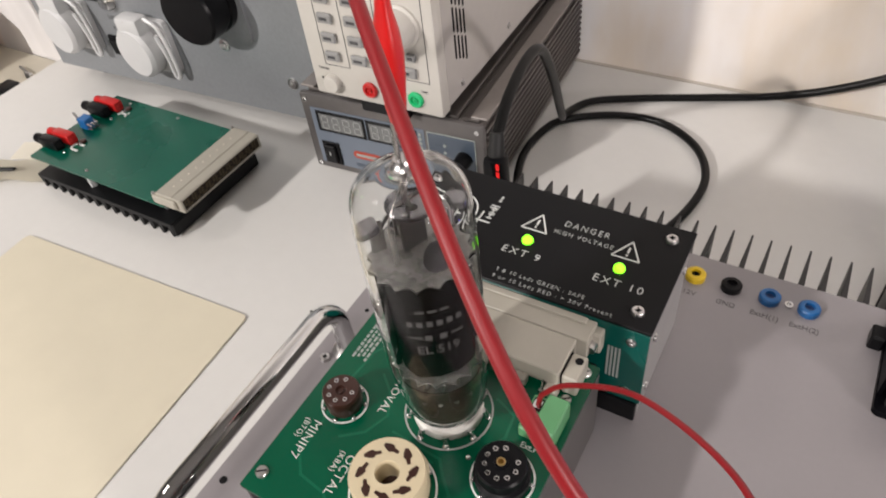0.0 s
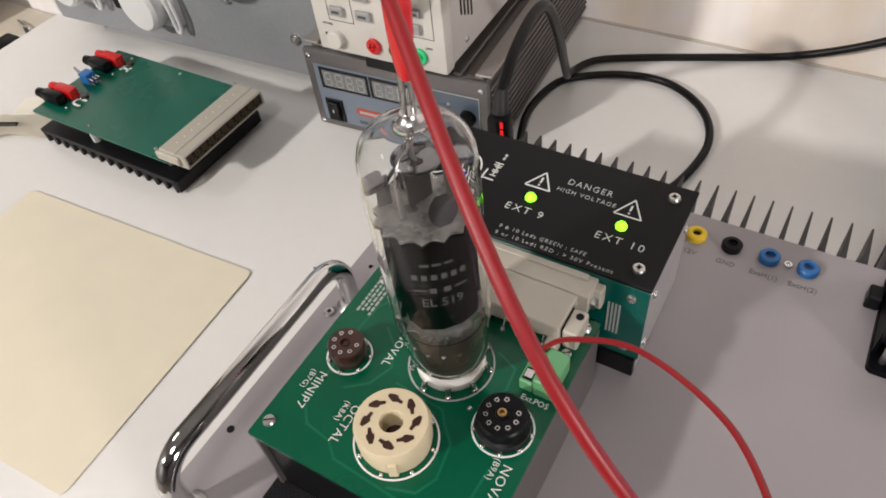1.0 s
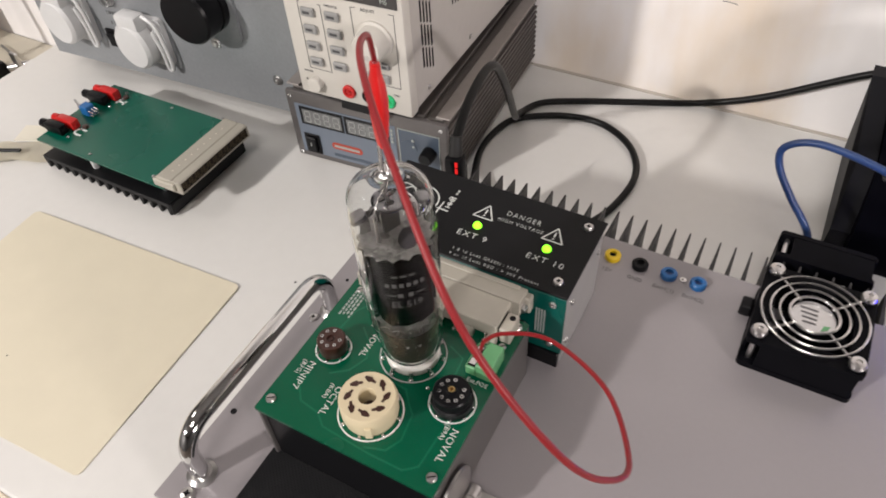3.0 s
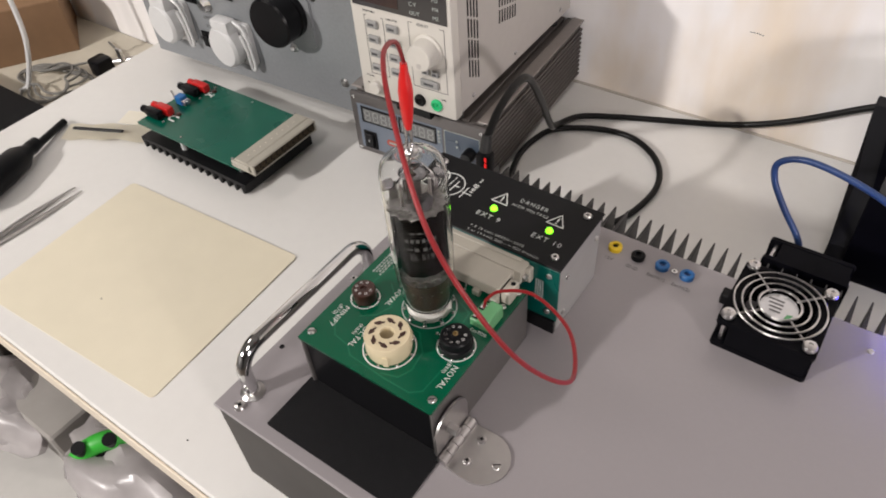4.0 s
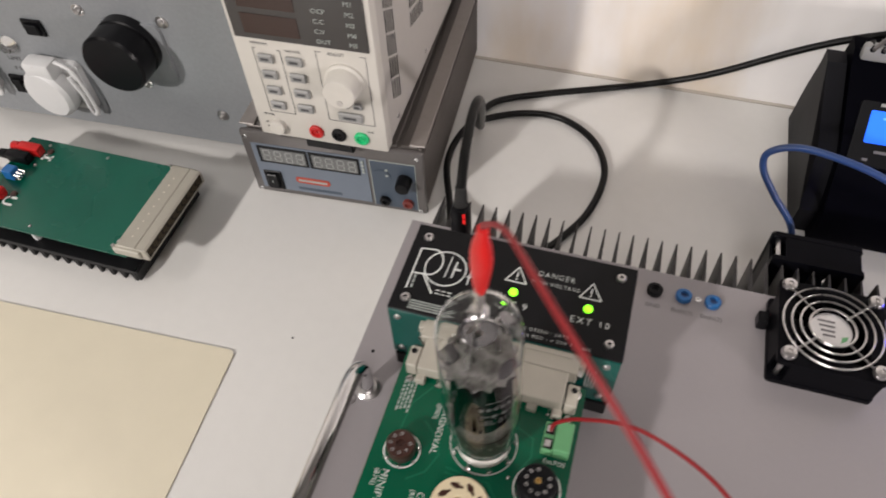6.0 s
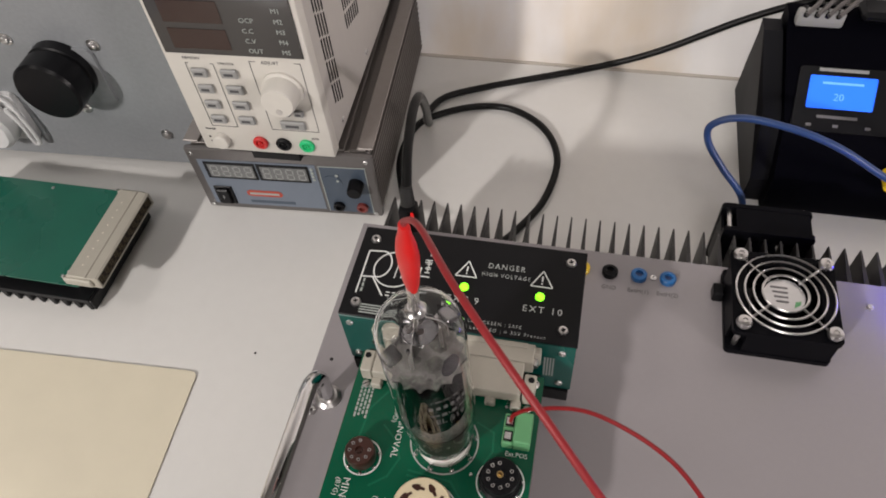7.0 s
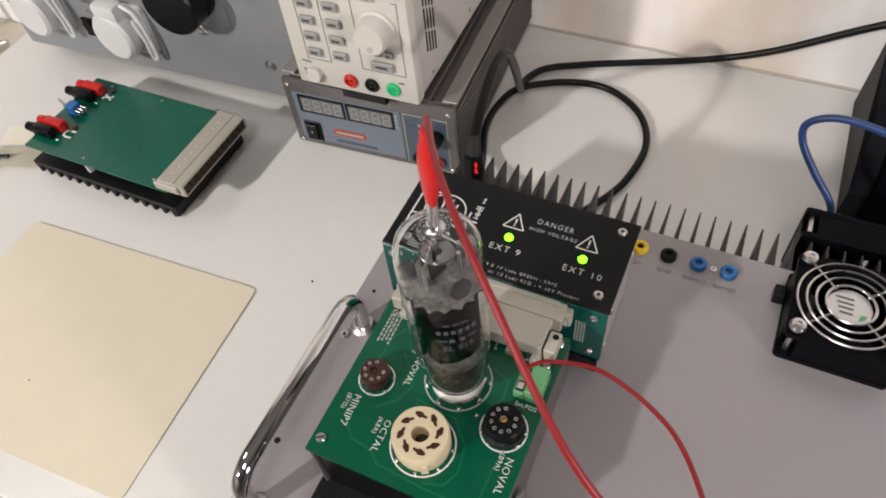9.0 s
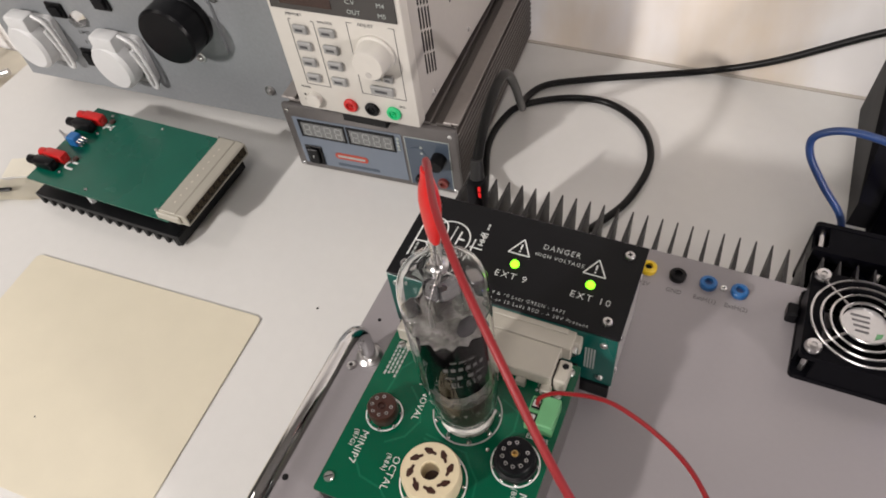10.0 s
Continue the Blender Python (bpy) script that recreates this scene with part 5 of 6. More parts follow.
for sx, sy in ((-0.386, 0.1840), (-0.300, 0.1900), (-0.366, 0.2750), (-0.430, 0.2750)):
    part("standoff", cyl((sx, sy, 0.0141), (sx, sy, 0.0283), 0.0034, 6), WHITE_PLASTIC if sx < -0.38 else ALU, ob2, "hexagonal standoff")
    pan_screw((sx, sy, 0.0300), 0.0016, cb, name="board_screw")
din = part("edge_connector", box(-0.2925, -0.2745, 0.1800, 0.2745, 0.0302, 0.0405, 0.0007), CONNECTOR, ob2, "light grey multiway edge connector")
for y0, y1 in ((0.1765, 0.1835), (0.2715, 0.2785)):
    part("end_ear", box(-0.2960, -0.2700, y0 + 0.001, y1 - 0.001, 0.0302, 0.0385, 0.0012), CONNECTOR, din)
part("mating_face", box(-0.2744, -0.2655, 0.1802, 0.2743, 0.0275, 0.0404, 0.0004), CONNECTOR, din)
CONTACT = mat("dull_brass", (0.040, 0.029, 0.016), 0.6, 0.0, spec=0.2, vary=0.5, scale=500)
part("contact_field", box(-0.2654, -0.2648, 0.1822, 0.2723, 0.0292, 0.0388), CONTACT, din, "dark brown contact rows")
for z in (0.0278, 0.0390):
    part("face_lip", box(-0.2654, -0.2640, 0.1802, 0.2743, z, z + 0.0013, 0.0003), CONNECTOR, din)
for y in (0.1803, 0.2725):
    part("face_lip", box(-0.2654, -0.2640, y, y + 0.0017, 0.0292, 0.0388, 0.0003), CONNECTOR, din)
for k in range(32):
    for z in (0.0312, 0.0340, 0.0367):
        part("contact_hole", box(-0.2648, -0.2645, 0.1838 + 0.0027 * k, 0.1850 + 0.0027 * k, z - 0.0006, z + 0.0006), DULL_BRASS if (k * 7 + round(z * 1e4)) % 3 else BLACK_MATT, din)
for y in (0.1800, 0.2750):
    pan_screw((-0.2955, y - 0.0, 0.0391), 0.0015, din, name="ear_screw")
for i in range(9):
    part("moulded_mark", lathe([(0, 0), (0.0008, 0), (0, 0.0003)], (-0.2830, 0.192 + 0.0085 * i, 0.0406), 8), PAPER, din)


def banana_socket(x, y, material, colour):
    s = part("banana_socket", box(x - 0.0120, x + 0.0115, y - 0.0048, y + 0.0048, 0.0302, 0.0405, 0.0020, seg=2), material, ob2, colour + " right-angle banana socket")
    part("mouth", lathe([(0.0040, 0), (0.0048, 0), (0.0044, 0.0075), (0.0024, 0.0078), (0.0020, 0.001), (0, 0.001)], (x - 0.0120, y, 0.0355), 18, None, (-1, 0, 0)), material, s)
    part("rear_ring", lathe([(0, 0), (0.0022, 0), (0.0020, 0.0006), (0.0010, 0.0008), (0, 0.0002)], (x + 0.0115, y, 0.0355), 12, None, (1, 0, 0)), BLACK_MATT if material is BLACK else RED, s)


for y in (0.1960, 0.2510):
    banana_socket(-0.4445, y, BLACK, "black")
    banana_socket(-0.4400, y + 0.0115, RED, "red")
    part("solder_joint", lathe([(0, 0), (0.0017, 0), (0.0012, 0.0012), (0, 0.0018)], (-0.4285, y - 0.002, 0.03), 10), TIN, cb)
    part("solder_joint", lathe([(0, 0), (0.0017, 0), (0.0012, 0.0012), (0, 0.0018)], (-0.4250, y + 0.0125, 0.03), 10), TIN, cb)
    part("varistor", lathe([(0, 0), (0.0030, 0), (0.0030, 0.0020), (0.0022, 0.0026), (0, 0.0026)], (-0.4235, y + 0.0165, 0.03), 14), SOCKET_BROWN, cb)
tg = part("toggle_switch", box(-0.4440, -0.4330, 0.2265, 0.2365, 0.0302, 0.0410, 0.0008), BLUE, ob2, "small blue toggle switch")
part("toggle_bushing", cyl((-0.4441, 0.2315, 0.036), (-0.4500, 0.2315, 0.036), 0.0026, 12), NICKEL, tg)
part("toggle_lever", cyl((-0.4500, 0.2315, 0.036), (-0.4590, 0.2345, 0.0385), 0.0013, 10), NICKEL, tg)
for i in range(2):
    for j in range(3):
        part("switch_tag", cyl((-0.4328, 0.2280 + 0.0035 * j, 0.0325 + 0.0045 * i), (-0.4270 + 0.001 * i, 0.2280 + 0.0035 * j, 0.0322 + 0.004 * i), 0.0009, 8), TIN, tg)
bm = B()
for a in ((-0.4285, -0.4175, 0.2592, 0.2614), (-0.4285, -0.4262, 0.2570, 0.2636), (-0.4198, -0.4175, 0.2570, 0.2636)):
    box(a[0], a[1], a[2], a[3], 0.0300, 0.0302, 0, bm)
part("printed_letter", bm, PRINT, cb, "white printed letter")
for text, x, y in (("U", -0.4295, 0.2105),):
    part("printed_letter", lettering(text, 0.0165, pose(x, y, 0.0301, 0, 0, -90), 0.00008, thin=-0.022), PRINT, cb, "white printed letter")

# ---- cooling fans ----


FAN_BLACK = mat("black_fan_plastic", (0.003, 0.003, 0.0042), 0.42, spec=0.05, vary=0.2, scale=150, bump=0.04)


def fan_mesh(name, at, label, group, grille):
    """A 60 mm fan about its centre: square frame with round throat, two flanges, hub and blades, axis along local z."""
    fan = thing(name, at, label, "fan", group)
    m = Matrix.Translation(at)
    half, depth, throat = 0.0305, 0.0255, 0.0283
    for z0, z1 in ((0.0, 0.0038), (depth - 0.0038, depth)):
        bm = bmesh.new()
        out = rounded(-half, half, -half, half, 0.003, 9)
        nn = len(out)
        rings = []
        for z in (z0, z1):
            o = [bm.verts.new((x, y, z)) for x, y in out]
            i = []
            for x, y in out:
                d = math.hypot(x, y)
                i.append(bm.verts.new((x / d * throat, y / d * throat, z)))
            rings.append((o, i))
        (o0, i0), (o1, i1) = rings
        for k in range(nn):
            j = (k + 1) % nn
            bm.faces.new((o0[k], o0[j], o1[j], o1[k])), bm.faces.new((i0[j], i0[k], i1[k], i1[j]))
            bm.faces.new((o0[j], o0[k], i0[k], i0[j])), bm.faces.new((o1[k], o1[j], i1[j], i1[k]))
        part("flange", bm, FAN_BLACK, fan, "", m)
    part("duct", lathe([(throat, 0.0038), (throat + 0.0018, 0.0038), (throat + 0.0018, depth - 0.0038), (throat, depth - 0.0038), (throat, 0.0038)], (0, 0, 0), 40), FAN_BLACK, fan, "", m)
    for a in range(4):
        c, s = (1, -1)[a % 2], (1, -1)[a // 2]
        x0, x1 = sorted((c * 0.0215, c * 0.0285))
        if s < 0 and c > 0:
            part("side_web", box(x0, x1, -half + 0.0006, -half + 0.0035, 0.0039, depth - 0.0039), FAN_BLACK, fan, "", m)
    part("front_wall", box(-0.0215, 0.0215, -half + 0.0004, -half + 0.0022, 0.0038, depth - 0.0038), FAN_BLACK, fan, "", m)
    part("front_wall", box(-0.0215, 0.0215, half - 0.0022, half - 0.0004, 0.0038, depth - 0.0038), FAN_BLACK, fan, "", m)
    part("front_wall", box(half - 0.0022, half - 0.0004, -0.0215, 0.0215, 0.0038, depth - 0.0038), FAN_BLACK, fan, "", m)
    part("front_wall", box(-half + 0.0004, -half + 0.0022, -0.0215, 0.0215, 0.0038, depth - 0.0038), FAN_BLACK, fan, "", m)
    hub = part("hub", lathe([(0, 0.002), (0.0125, 0.002), (0.0128, depth - 0.0020), (0.0122, depth - 0.0010), (0, depth - 0.0010)], (0, 0, 0), 32), FAN_BLACK, fan, "", m)
    part("hub_label", lathe([(0, 0), (0.0120, 0), (0.0120, 0.0002), (0, 0.0002)], (0, 0, depth - 0.0009), 32), ALU, hub, "silver label with a green corner", m)
    part("label_patch", prism([(0.0050, -0.0085), (0.0085, -0.006), (0.0095, -0.003), (0.0060, -0.004)], depth - 0.0006, depth - 0.0004), TERMINAL, hub, "", m)
    for k in range(4):
        part("label_bar", box(-0.0080 + 0.001 * k, 0.0020, 0.0050 - 0.0034 * k, 0.0062 - 0.0034 * k, depth - 0.0006, depth - 0.0004), GREY_PRINT, hub, "", m)
    for k in range(7):
        bm = bmesh.new()
        a0 = 2 * math.pi * k / 7
        g = []
        for i in range(5):
            r = 0.0123 + (0.0272 - 0.0123) * i / 4
            row = []
            for j in range(5):
                a, z = a0 + (0.72 + 0.12 * i / 4) * j / 4, 0.0045 + 0.0150 * j / 4
                row.append(bm.verts.new((r * math.cos(a), r * math.sin(a), z)))
            g.append(row)
        for i in range(4):
            for j in range(4):
                bm.faces.new((g[i][j], g[i + 1][j], g[i + 1][j + 1], g[i][j + 1]))
        bmesh.ops.solidify(bm, geom=bm.faces[:], thickness=0.0009)
        part("blade", bm, FAN_BLACK, fan, "", m)
    for a in range(4):
        c, s = 0.025 * (1, -1)[a % 2], 0.025 * (1, -1)[a // 2]
        b = part("corner_bolt", cyl((c, s, 0.0002), (c, s, depth + 0.001), 0.0018, 10), NICKEL, fan, "", m)
        if grille:
            part("bolt_head", lathe([(0, 0), (0.0046, 0), (0.0046, 0.0010), (0.0038, 0.0026), (0.0016, 0.0032), (0.0013, 0.0022), (0, 0.002)], (c, s, depth + 0.0022), 18), NICKEL, b, "", m)
        else:
            part("bolt_head", lathe([(0, 0), (0.0030, 0), (0.0030, 0.0022), (0, 0.0024)], (c, s, depth + 0.0002), 12), NICKEL, b, "", m)
    if grille:
        gr = part("wire_guard", ring((0, 0, depth + 0.0020), 0.0132, 0.0008), NICKEL, fan, "bright wire finger guard", m)
        for r in (0.0185, 0.0235, 0.0285):
            part("guard_ring", ring((0, 0, depth + 0.0020), r, 0.00068, 48), NICKEL, gr, "", m)
        for a in range(4):
            c, s = (1, -1)[a % 2], (1, -1)[a // 2]
            line = [(c * 0.0086, s * 0.0086, depth + 0.0012), (c * 0.020, s * 0.020, depth + 0.0012), (c * 0.0225, s * 0.0225, depth + 0.0011), (c * 0.025, s * 0.025, depth + 0.0010)]
            part("guard_spoke", sweep(spline(line, 4), 0.0008, 6), NICKEL, gr, "", m)
            part("guard_eye", ring((c * 0.025, s * 0.025, depth + 0.0010), 0.0033, 0.0008, 20), NICKEL, gr, "", m)
    return fan


fan = fan_mesh("cooling_fan", (0, 0, 0), "square black cooling fan with bright wire guard lying on the tester", "cooling fans", True)
fan.matrix_basis = pose(0.2358, 0.1946, ZC + 0.0002)
fan2 = fan_mesh("cooling_fan", (0, 0, 0), "square black cooling fan bolted behind the heatsink fins", "cooling fans", False)
fan2.matrix_basis = pose(0.2400, 0.2665, 0.0585, -90, 0, 0)
part_arm = box(0.1985, 0.2052, 0.2005, 0.2100, ZC + 0.0003, ZC + 0.0095, 0.001)
single("cable_clip", part_arm, BLACK, "small black cable clip beside the fan", "clip")

# ---- the tube ----
tube = thing("vacuum_tube", (0.0547, 0.0592, ZP), "tall clear glass vacuum tube with a dark anode, plugged in upright", "vacuum tube")
base0, top0 = Vector((0.0547, 0.0592, ZP)), Vector((0.0503, 0.0628, 0.2625))
TT = Matrix.Translation(base0) @ (top0 - base0).to_track_quat("Z", "Y").to_matrix().to_4x4() @ Matrix.Diagonal((0.945, 0.945, 0.988, 1))
sock = part("white_socket", lathe([(0, 0), (0.0132, 0), (0.0140, 0.0012), (0.0140, 0.0048), (0.0132, 0.0058), (0.0, 0.0058)], (0.0547, 0.0592, ZP), 40), CERAMIC, adapter, "white ceramic magnoval socket")
pads(0.0547, 0.0592, 0.0160, 9, 15, 0.0015)
printed_ring(0.0547, 0.0592, 0.0174, PRINT_DIM)
for k in range(9):
    a = radians(15 + 40 * k)
    c, s = math.cos(a), math.sin(a)
    part("contact_tag", cyl((0.0547 + 0.0140 * c, 0.0592 + 0.0140 * s, ZP + 0.0040), (0.0547 + 0.0153 * c, 0.0592 + 0.0153 * s, ZP + 0.0006), 0.0013, 8), TIN, sock)
outer = [(0.0, 0.0072), (0.0110, 0.0072), (0.0148, 0.0085), (0.0165, 0.0125), (0.0175, 0.0200), (0.0186, 0.0290), (0.0194, 0.0380), (0.0197, 0.0500), (0.0198, 0.1000), (0.0197, 0.1050), (0.0192, 0.1095), (0.0180, 0.1132), (0.0160, 0.1158), (0.0130, 0.1174), (0.0095, 0.1182), (0.0064, 0.1187), (0.0052, 0.1197), (0.0, 0.1200)]
inner = [(0.0, 0.1186), (0.0060, 0.1178), (0.0095, 0.1171), (0.0127, 0.1162), (0.0153, 0.1147), (0.0172, 0.1123), (0.0183, 0.1090), (0.0188, 0.1047), (0.0189, 0.1000), (0.0188, 0.0500), (0.0185, 0.0380), (0.0177, 0.0290), (0.0166, 0.0200), (0.0156, 0.0130), (0.0140, 0.0096), (0.0110, 0.0084), (0.0, 0.0084)]
bulb = part("glass_bulb", lathe(outer, (0, 0, 0), 64), GLASS, tube, "clear glass bulb", TT)
merge_bm = lathe(inner, (0, 0, 0), 64)
hollow = part("bulb_hollow", merge_bm, GLASS, bulb, "", TT)
hollow.data.flip_normals()


def scalloped(r, z, n=14, depth=0.0012, thick=0.0007):
    pts = []
    for k in range(n * 8):
        a = 2 * math.pi * k / (n * 8)
        pts.append(((r - depth * abs(math.sin(n * a / 2))) * math.cos(a), (r - depth * abs(math.sin(n * a / 2))) * math.sin(a)))
    return prism(pts, z, z + thick)


for z in (0.0250, 0.0375, 0.0850, 0.0863):
    part("spacer_disc", scalloped(0.0166 if z < 0.03 else 0.0176 if z < 0.04 else 0.0184, z, 16, 0.0020), ANODE if 0.07 < z < 0.0855 else MICA, tube, "scalloped disc", TT)
pts = [(0.0140, 0.004), (0.0140, -0.004), (0.0112, -0.0103), (0.004, -0.0135), (-0.004, -0.0135), (-0.0112, -0.0103), (-0.0140, -0.004), (-0.0140, 0.004), (-0.0112, 0.0103), (-0.004, 0.0135), (0.004, 0.0135), (0.0112, 0.0103)]
part("anode", prism(pts, 0.0392, 0.0846, None, 0.0006), ANODE, tube, "blackened sheet metal anode", TT)
for x in (-0.0154, 0.0154):
    part("anode_wing", box(x - 0.0012, x + 0.0012, -0.0008, 0.0008, 0.0388, 0.0848), ANODE, tube, "", TT)
part("stem", lathe([(0, 0.0088), (0.0095, 0.0088), (0.0080, 0.0150), (0.0065, 0.0220), (0, 0.0225)], (0, 0, 0), 24), MICA, tube, "grey pressed glass stem", TT)
for k in range(9):
    a = radians(20 + 40 * k)
    part("lead_wire", sweep(spline([(0.011 * math.cos(a), 0.011 * math.sin(a), 0.0090), (0.0115 * math.cos(a), 0.0115 * math.sin(a), 0.018), (0.009 * math.cos(a + 0.3), 0.009 * math.sin(a + 0.3), 0.0282)], 4), 0.0006, 6), NICKEL, tube, "", TT)
    part("base_pin", cyl((0.0125 * math.cos(a), 0.0125 * math.sin(a), 0.0067), (0.0125 * math.cos(a), 0.0125 * math.sin(a), 0.0076), 0.0008, 8), NICKEL, tube, "", TT)
part("base_band", lathe([(0.0136, 0.0105), (0.0140, 0.0105), (0.0150, 0.0200), (0.0166, 0.0330), (0.0162, 0.0330), (0.0146, 0.0200), (0.0136, 0.0105)], (0, 0, 0), 40), mat("smoky_getter_film", (0.040, 0.027, 0.017), 0.4, 0.2, vary=0.8, scale=160), tube, "smoky brown deposit", TT)
TU = TT @ Matrix.Translation((0, 0, 0.0060))
for x in (-0.0085, 0.0085):
    part("support_rod", cyl((x, 0.002, 0.0812), (x, 0.002, 0.0960), 0.0009, 8), NICKEL, tube, "", TU)
    part("getter_cup", prism(rounded(x - 0.0036, x + 0.0036, -0.0045, 0.0040, 0.0018), 0.0962, 0.0985, None, 0.0007), GETTER, tube, "silvery getter cup", TU @ pose(0, 0, 0, 0, 14 if x < 0 else -14, 0))
part("anode_strap", prism(rounded(-0.0050, 0.0050, -0.0008, 0.0008, 0.0006), 0.0813, 0.1000), GUNMETAL, tube, "dark connecting strap", TU @ pose(0, -0.004, 0, 0, 0, 20))
part("anode_lead", sweep(spline([(0, -0.003, 0.1040), (0.002, 0.001, 0.1110), (0, 0, 0.1180)], 6), 0.0010, 8), NICKEL, tube, "", TT)
for k, (x, y) in enumerate(((-0.012, -0.006), (0.011, -0.007), (0.004, -0.012), (-0.005, -0.012))):
    part("bent_wire", sweep(spline([(x, y, 0.0812), (x, y, 0.0880), (x * 0.6, y * 0.9, 0.0945), (x * 0.4, y * 0.5, 0.0975)], 4), 0.0007, 6), GUNMETAL, tube, "", TU)
for x, y, w in ((-0.0125, -0.0060, 0.0030), (0.0120, -0.0065, 0.0026), (-0.0030, -0.0125, 0.0022)):
    part("bracket_plate", box(x - w, x + w, y - 0.0004, y + 0.0004, 0.0812, 0.0935, 0.0003), NICKEL, tube, "bright metal bracket", TU)
    part("bracket_foot", box(x - w, x + w, y - 0.0022, y - 0.0005, 0.0810, 0.0818, 0.0002), NICKEL, tube, "", TU)
part("shield_dish", lathe([(0.0020, 0.0990), (0.0075, 0.0994), (0.0085, 0.1012), (0.0081, 0.1014), (0.0072, 0.0999), (0.0020, 0.0994), (0.0020, 0.0990)], (0, 0, 0), 28), GETTER, tube, "silvery getter dish", TU)
for a in (35, 150, 270):
    part("dome_wire", sweep(spline([(0.012 * math.cos(radians(a)), 0.012 * math.sin(radians(a)), 0.0990), (0.011 * math.cos(radians(a)), 0.011 * math.sin(radians(a)), 0.1080), (0.002 * math.cos(radians(a)), 0.002 * math.sin(radians(a)), 0.1165)], 5), 0.0003, 6), NICKEL, tube, "", TT)
for a0, z0, z1 in ((-165, 0.0950, 0.1030), (95, 0.0930, 0.1040)):
    bm = bmesh.new()
    grid = []
    for i in range(7):
        z = z0 + (z1 - z0) * i / 6
        r = 0.0182 if z < 0.0985 else 0.0182 - 0.0040 * ((z - 0.0985) / 0.010) ** 2
        half = radians(16) * math.sqrt(max(1 - ((i - 3) / 3.3) ** 2, 0.05))
        grid.append([bm.verts.new((r * math.cos(radians(a0) + half * (j / 3 - 1)), r * math.sin(radians(a0) + half * (j / 3 - 1)), z)) for j in range(7)])
    for i in range(6):
        for j in range(6):
            bm.faces.new((grid[i][j], grid[i][j + 1], grid[i + 1][j + 1], grid[i + 1][j]))
    bmesh.ops.solidify(bm, geom=bm.faces[:], thickness=0.0002)
    part("getter_film", bm, GETTER, tube, "dark silvery getter film", TT)
part("top_cap", lathe([(0, 0.1198), (0.0046, 0.1198), (0.0046, 0.1212), (0.0034, 0.1222), (0.0030, 0.1236), (0, 0.1238)], (0, 0, 0), 24), NICKEL, tube, "nickel top cap", TT)


def wrapped(text, size, z, r, a0):
    """Lettering bent round the bulb."""
    bm = lettering(text, size, Matrix.Identity(4), 0.00005, "CENTER")
    for v in bm.verts:
        a = a0 + v.co.x / r
        v.co = (math.cos(a) * (r + v.co.z), math.sin(a) * (r + v.co.z), z + v.co.y)
    return bm


FACE = radians(-50) - math.atan2(TT[1][0], TT[0][0])
for z, u, w, h in [(0.0722, -0.0095 + 0.0034 * k, 0.0020, 0.0024) for k in range(6)] + [(0.0658, -0.0040, 0.0024, 0.0024), (0.0658, 0.0010, 0.0024, 0.0024), (0.0668, -0.0095, 0.0045, 0.0007), (0.0668, 0.0050, 0.0045, 0.0007)] + [(0.0785, -0.0060 + 0.0042 * k, 0.0030, 0.0010) for k in range(3)]:
    bm = box(u, u + w, 0, h, 0, 0.00005)
    bmesh.ops.subdivide_edges(bm, edges=[e for e in bm.edges if abs(e.verts[0].co.x - e.verts[1].co.x) > 0.001], cuts=3)
    for v in bm.verts:
        a = FACE + v.co.x / 0.02
        v.co = (math.cos(a) * (0.02 + v.co.z), math.sin(a) * (0.02 + v.co.z), z + v.co.y)
    part("glass_marking", bm, MARK, tube, "faint printed bar", TT)
part("glass_marking", wrapped("EL 519", 0.0055, 0.0592, 0.0200, FACE), MARK, tube, "faint printed type name", TT)

# ---- red test lead ----
lead = thing("test_lead", (0.0508, 0.0632, 0.2640), "red test lead with an alligator clip gripping the tube cap", "test lead")
c0, c1 = Vector((0.0504, 0.0627, 0.2630)), Vector((0.0515, 0.0640, 0.3130))
ax = (c1 - c0).normalized()
TC = Matrix.Translation(c0) @ ax.to_track_quat("Z", "Y").to_matrix().to_4x4()
for s in (-1, 1):
    part("clip_jaw", box(-0.0017, 0.0017, s * 0.0013 - 0.0006, s * 0.0013 + 0.0006, -0.0010, 0.0150, 0.0004), NICKEL, lead, "nickel clip jaw", TC)
bm = lathe([(0.0022, 0.0115), (0.0028, 0.0119), (0.0041, 0.0170), (0.0052, 0.0260), (0.0056, 0.0330), (0.0048, 0.0390), (0.0032, 0.0440), (0.0027, 0.0480), (0.0020, 0.0482), (0, 0.0482)], (0, 0, 0), 24)
for v in bm.verts:
    v.co.x *= 0.95
    v.co.y *= 0.66
part("red_boot", bm, RED_BOOT, lead, "glossy red vinyl boot", TC)
tip = c0 + ax * 0.0475
WIRE_LINE = [tuple(tip), tuple(tip + ax * 0.004 + Vector((0.0005, -0.001, 0))), (0.0627, 0.0468, 0.3337), (0.0793, 0.0200, 0.3454), (0.1021, -0.0047, 0.3406), (0.1337, -0.0287, 0.3164), (0.1602, -0.0289, 0.2790),
             (0.1721, -0.0123, 0.2436), (0.1749, 0.0115, 0.2159), (0.1568, 0.0435, 0.2032), (0.1255, 0.0645, 0.1904), (0.1003, 0.0713, 0.1718), (0.0890, 0.0735, 0.1560), (0.0868, 0.0732, 0.1475)]
part("red_wire", sweep(spline(WIRE_LINE, 10), 0.00104, 12), RED_WIRE, lead, "flexible red wire")

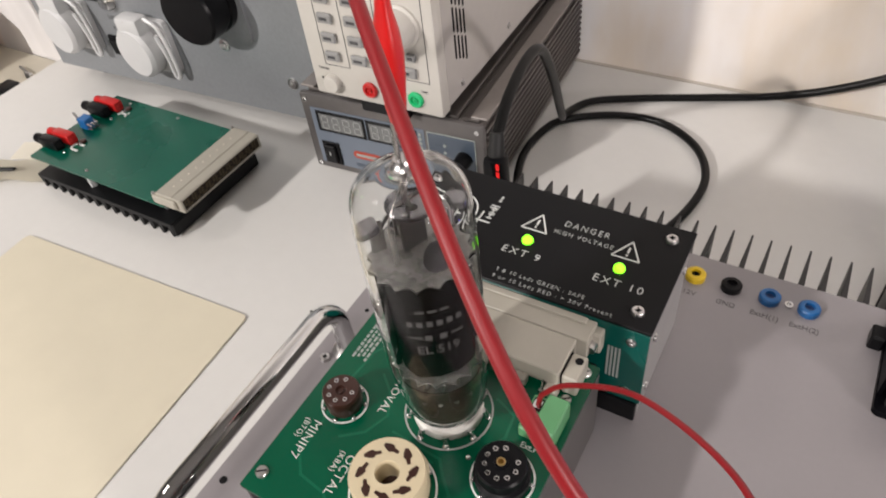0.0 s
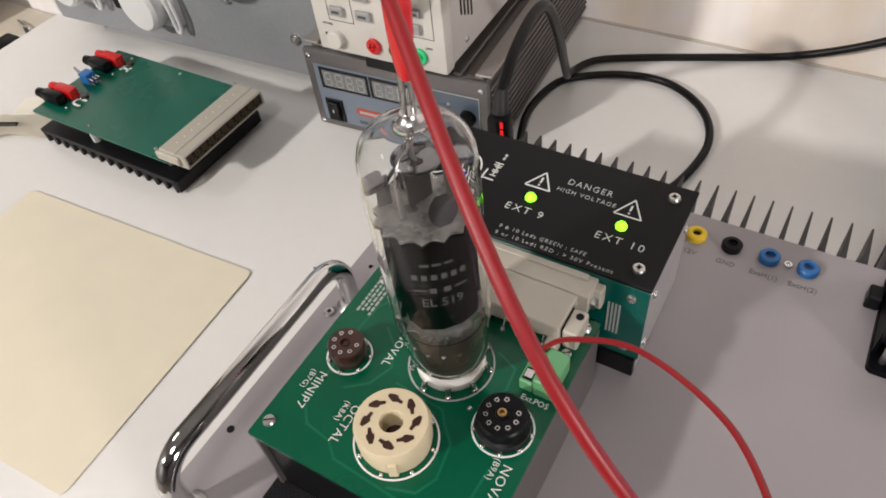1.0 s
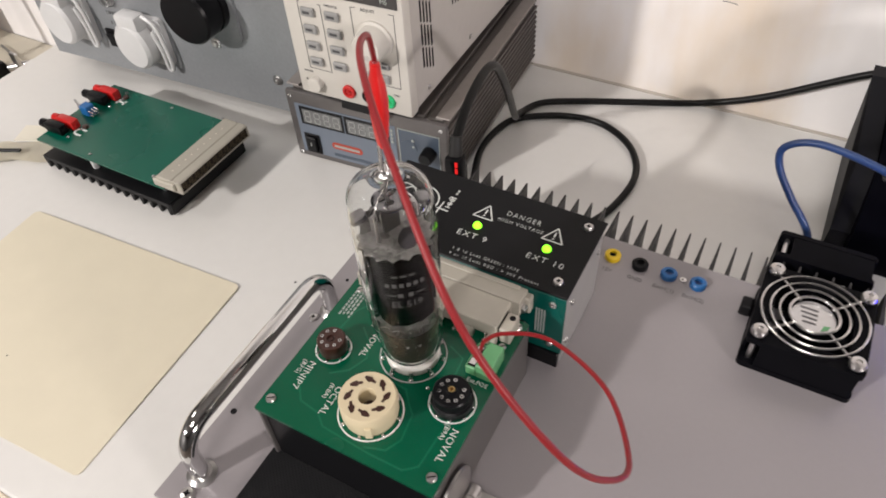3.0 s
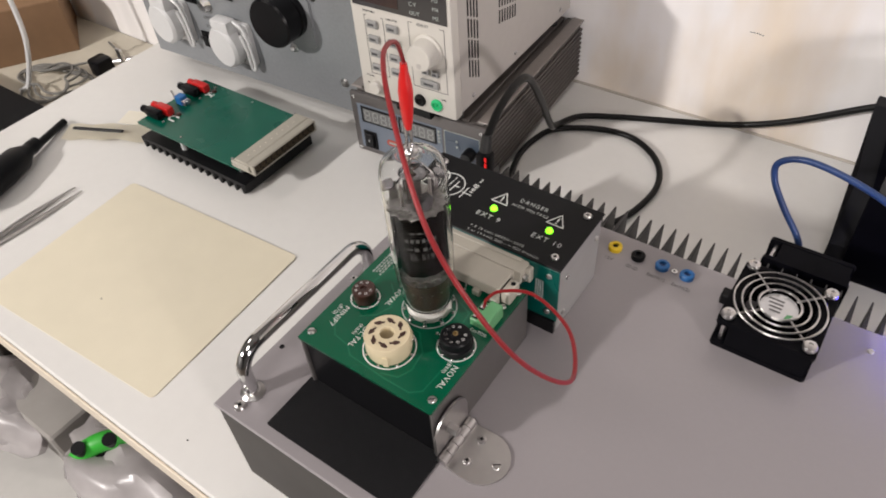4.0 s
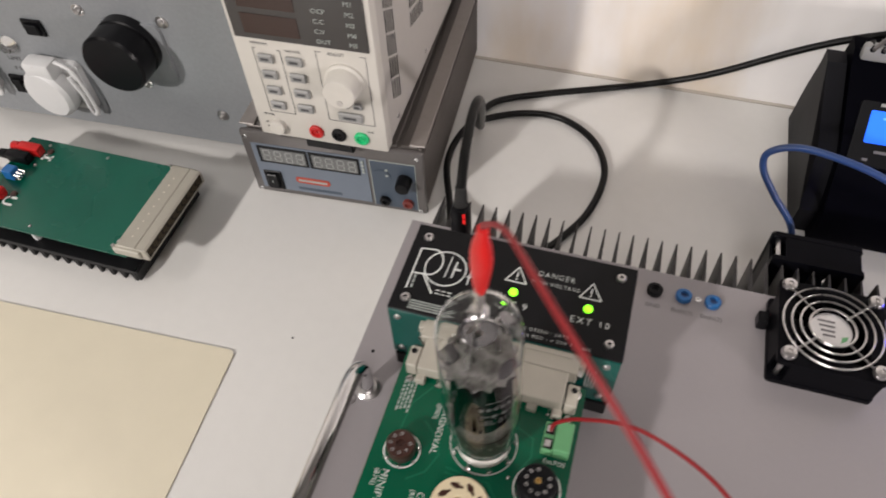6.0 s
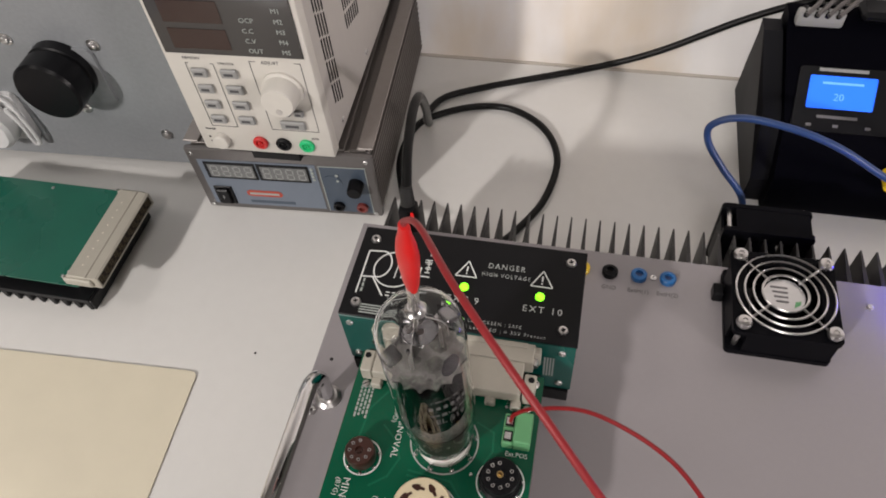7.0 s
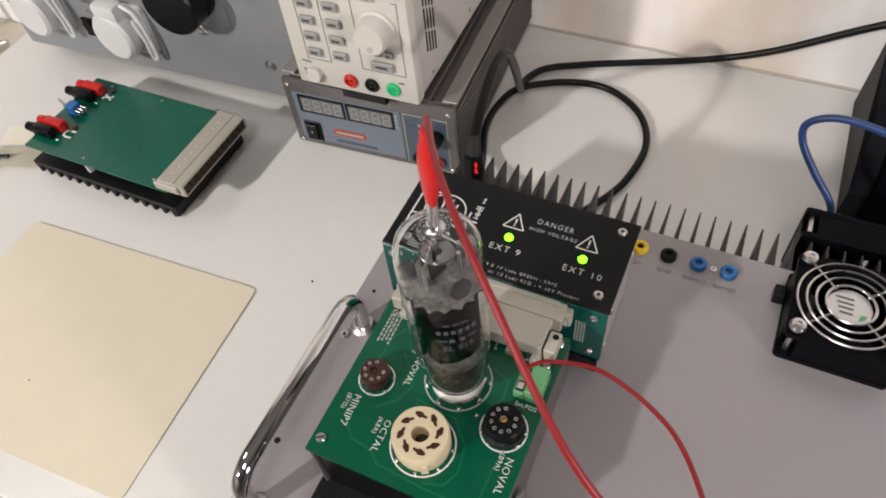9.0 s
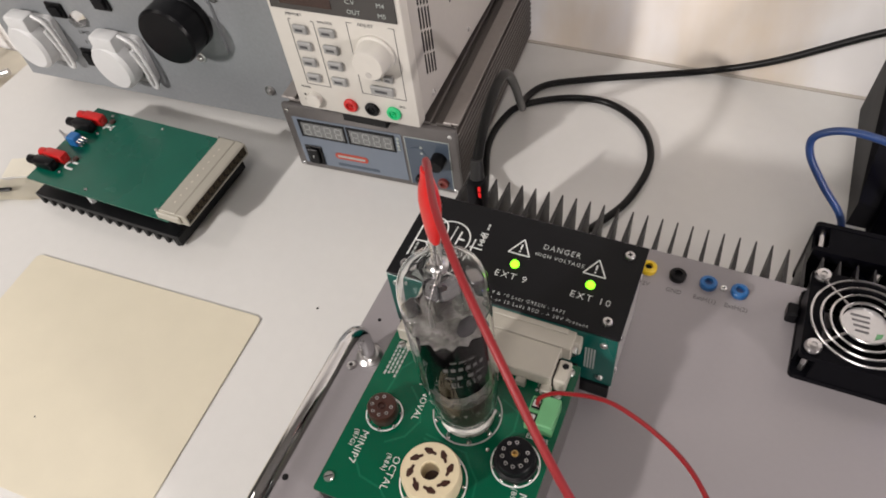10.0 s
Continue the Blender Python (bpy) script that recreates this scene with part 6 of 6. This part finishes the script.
# ---- cables on the desk ----
cord = thing("power_cord", (0.0, 0.35, 0), "black power cord looped on the desk behind the tester", "cable", "black cables")
part("cord", sweep(spline([(-0.030, 0.2750, 0.030), (-0.045, 0.320, 0.012), (-0.0640, 0.3750, 0.0042), (-0.0630, 0.4150, 0.0040), (-0.050, 0.4400, 0.0040), (-0.010, 0.4620, 0.0040), (0.030, 0.4640, 0.0040), (0.0660, 0.4400, 0.0040), (0.0830, 0.4000, 0.0040), (0.0770, 0.3500, 0.0040), (0.0590, 0.3130, 0.0042), (0.040, 0.285, 0.0060)], 10), 0.0033, 12), CABLE, cord)
usb = thing("lead_with_plug", (-0.002, 0.214, 0.11), "thick black lead with a lit red plug arching over the heatsink", "cable", "black cables")
part("plug", box(-0.0085, 0.0035, 0.2080, 0.2200, ZC + 0.0004, 0.1390, 0.0025, seg=2), BLACK, usb, "black plug body")
part("plug_neck", lathe([(0, 0), (0.0050, 0), (0.0038, 0.014), (0, 0.014)], (-0.0025, 0.2150, 0.1390), 16, None, (-0.05, 0.25, 1)), RUBBER, usb)
for z in (0.1290, 0.1345):
    part("plug_light", box(0.0008, 0.0026, 0.2074, 0.2079, z, z + 0.0040), LED_RED, usb, "lit red light")
part("cord", sweep(spline([(-0.0030, 0.2180, 0.1500), (-0.0070, 0.2420, 0.1600), (-0.0110, 0.2750, 0.1640), (-0.0130, 0.3000, 0.1560), (-0.0200, 0.3350, 0.1150), (-0.0350, 0.3900, 0.0450), (-0.0500, 0.4350, 0.0130), (-0.0400, 0.4700, 0.0060), (-0.0050, 0.4920, 0.0042), (0.0500, 0.5150, 0.0042), (0.1100, 0.5380, 0.0060), (0.1660, 0.5400, 0.0285), (0.2390, 0.5400, 0.0720), (0.2930, 0.5400, 0.0960), (0.3600, 0.5380, 0.1150)], 10), 0.0034, 12), CABLE, usb)
blue = thing("blue_cable", (0.24, 0.33, 0), "blue cable curving up from behind the fan to the soldering station", "cable")
part("cord", sweep(spline([(0.2340, 0.3150, 0.030), (0.2280, 0.3140, 0.0700), (0.2080, 0.3200, 0.0950), (0.1940, 0.3260, 0.1140), (0.1930, 0.3270, 0.1300), (0.2120, 0.3260, 0.1395), (0.2480, 0.3220, 0.1360), (0.2800, 0.3190, 0.1250), (0.3180, 0.3180, 0.1020), (0.3550, 0.3300, 0.0750), (0.3480, 0.3600, 0.0530)], 10), 0.0026, 12), BLUE_CABLE, blue)
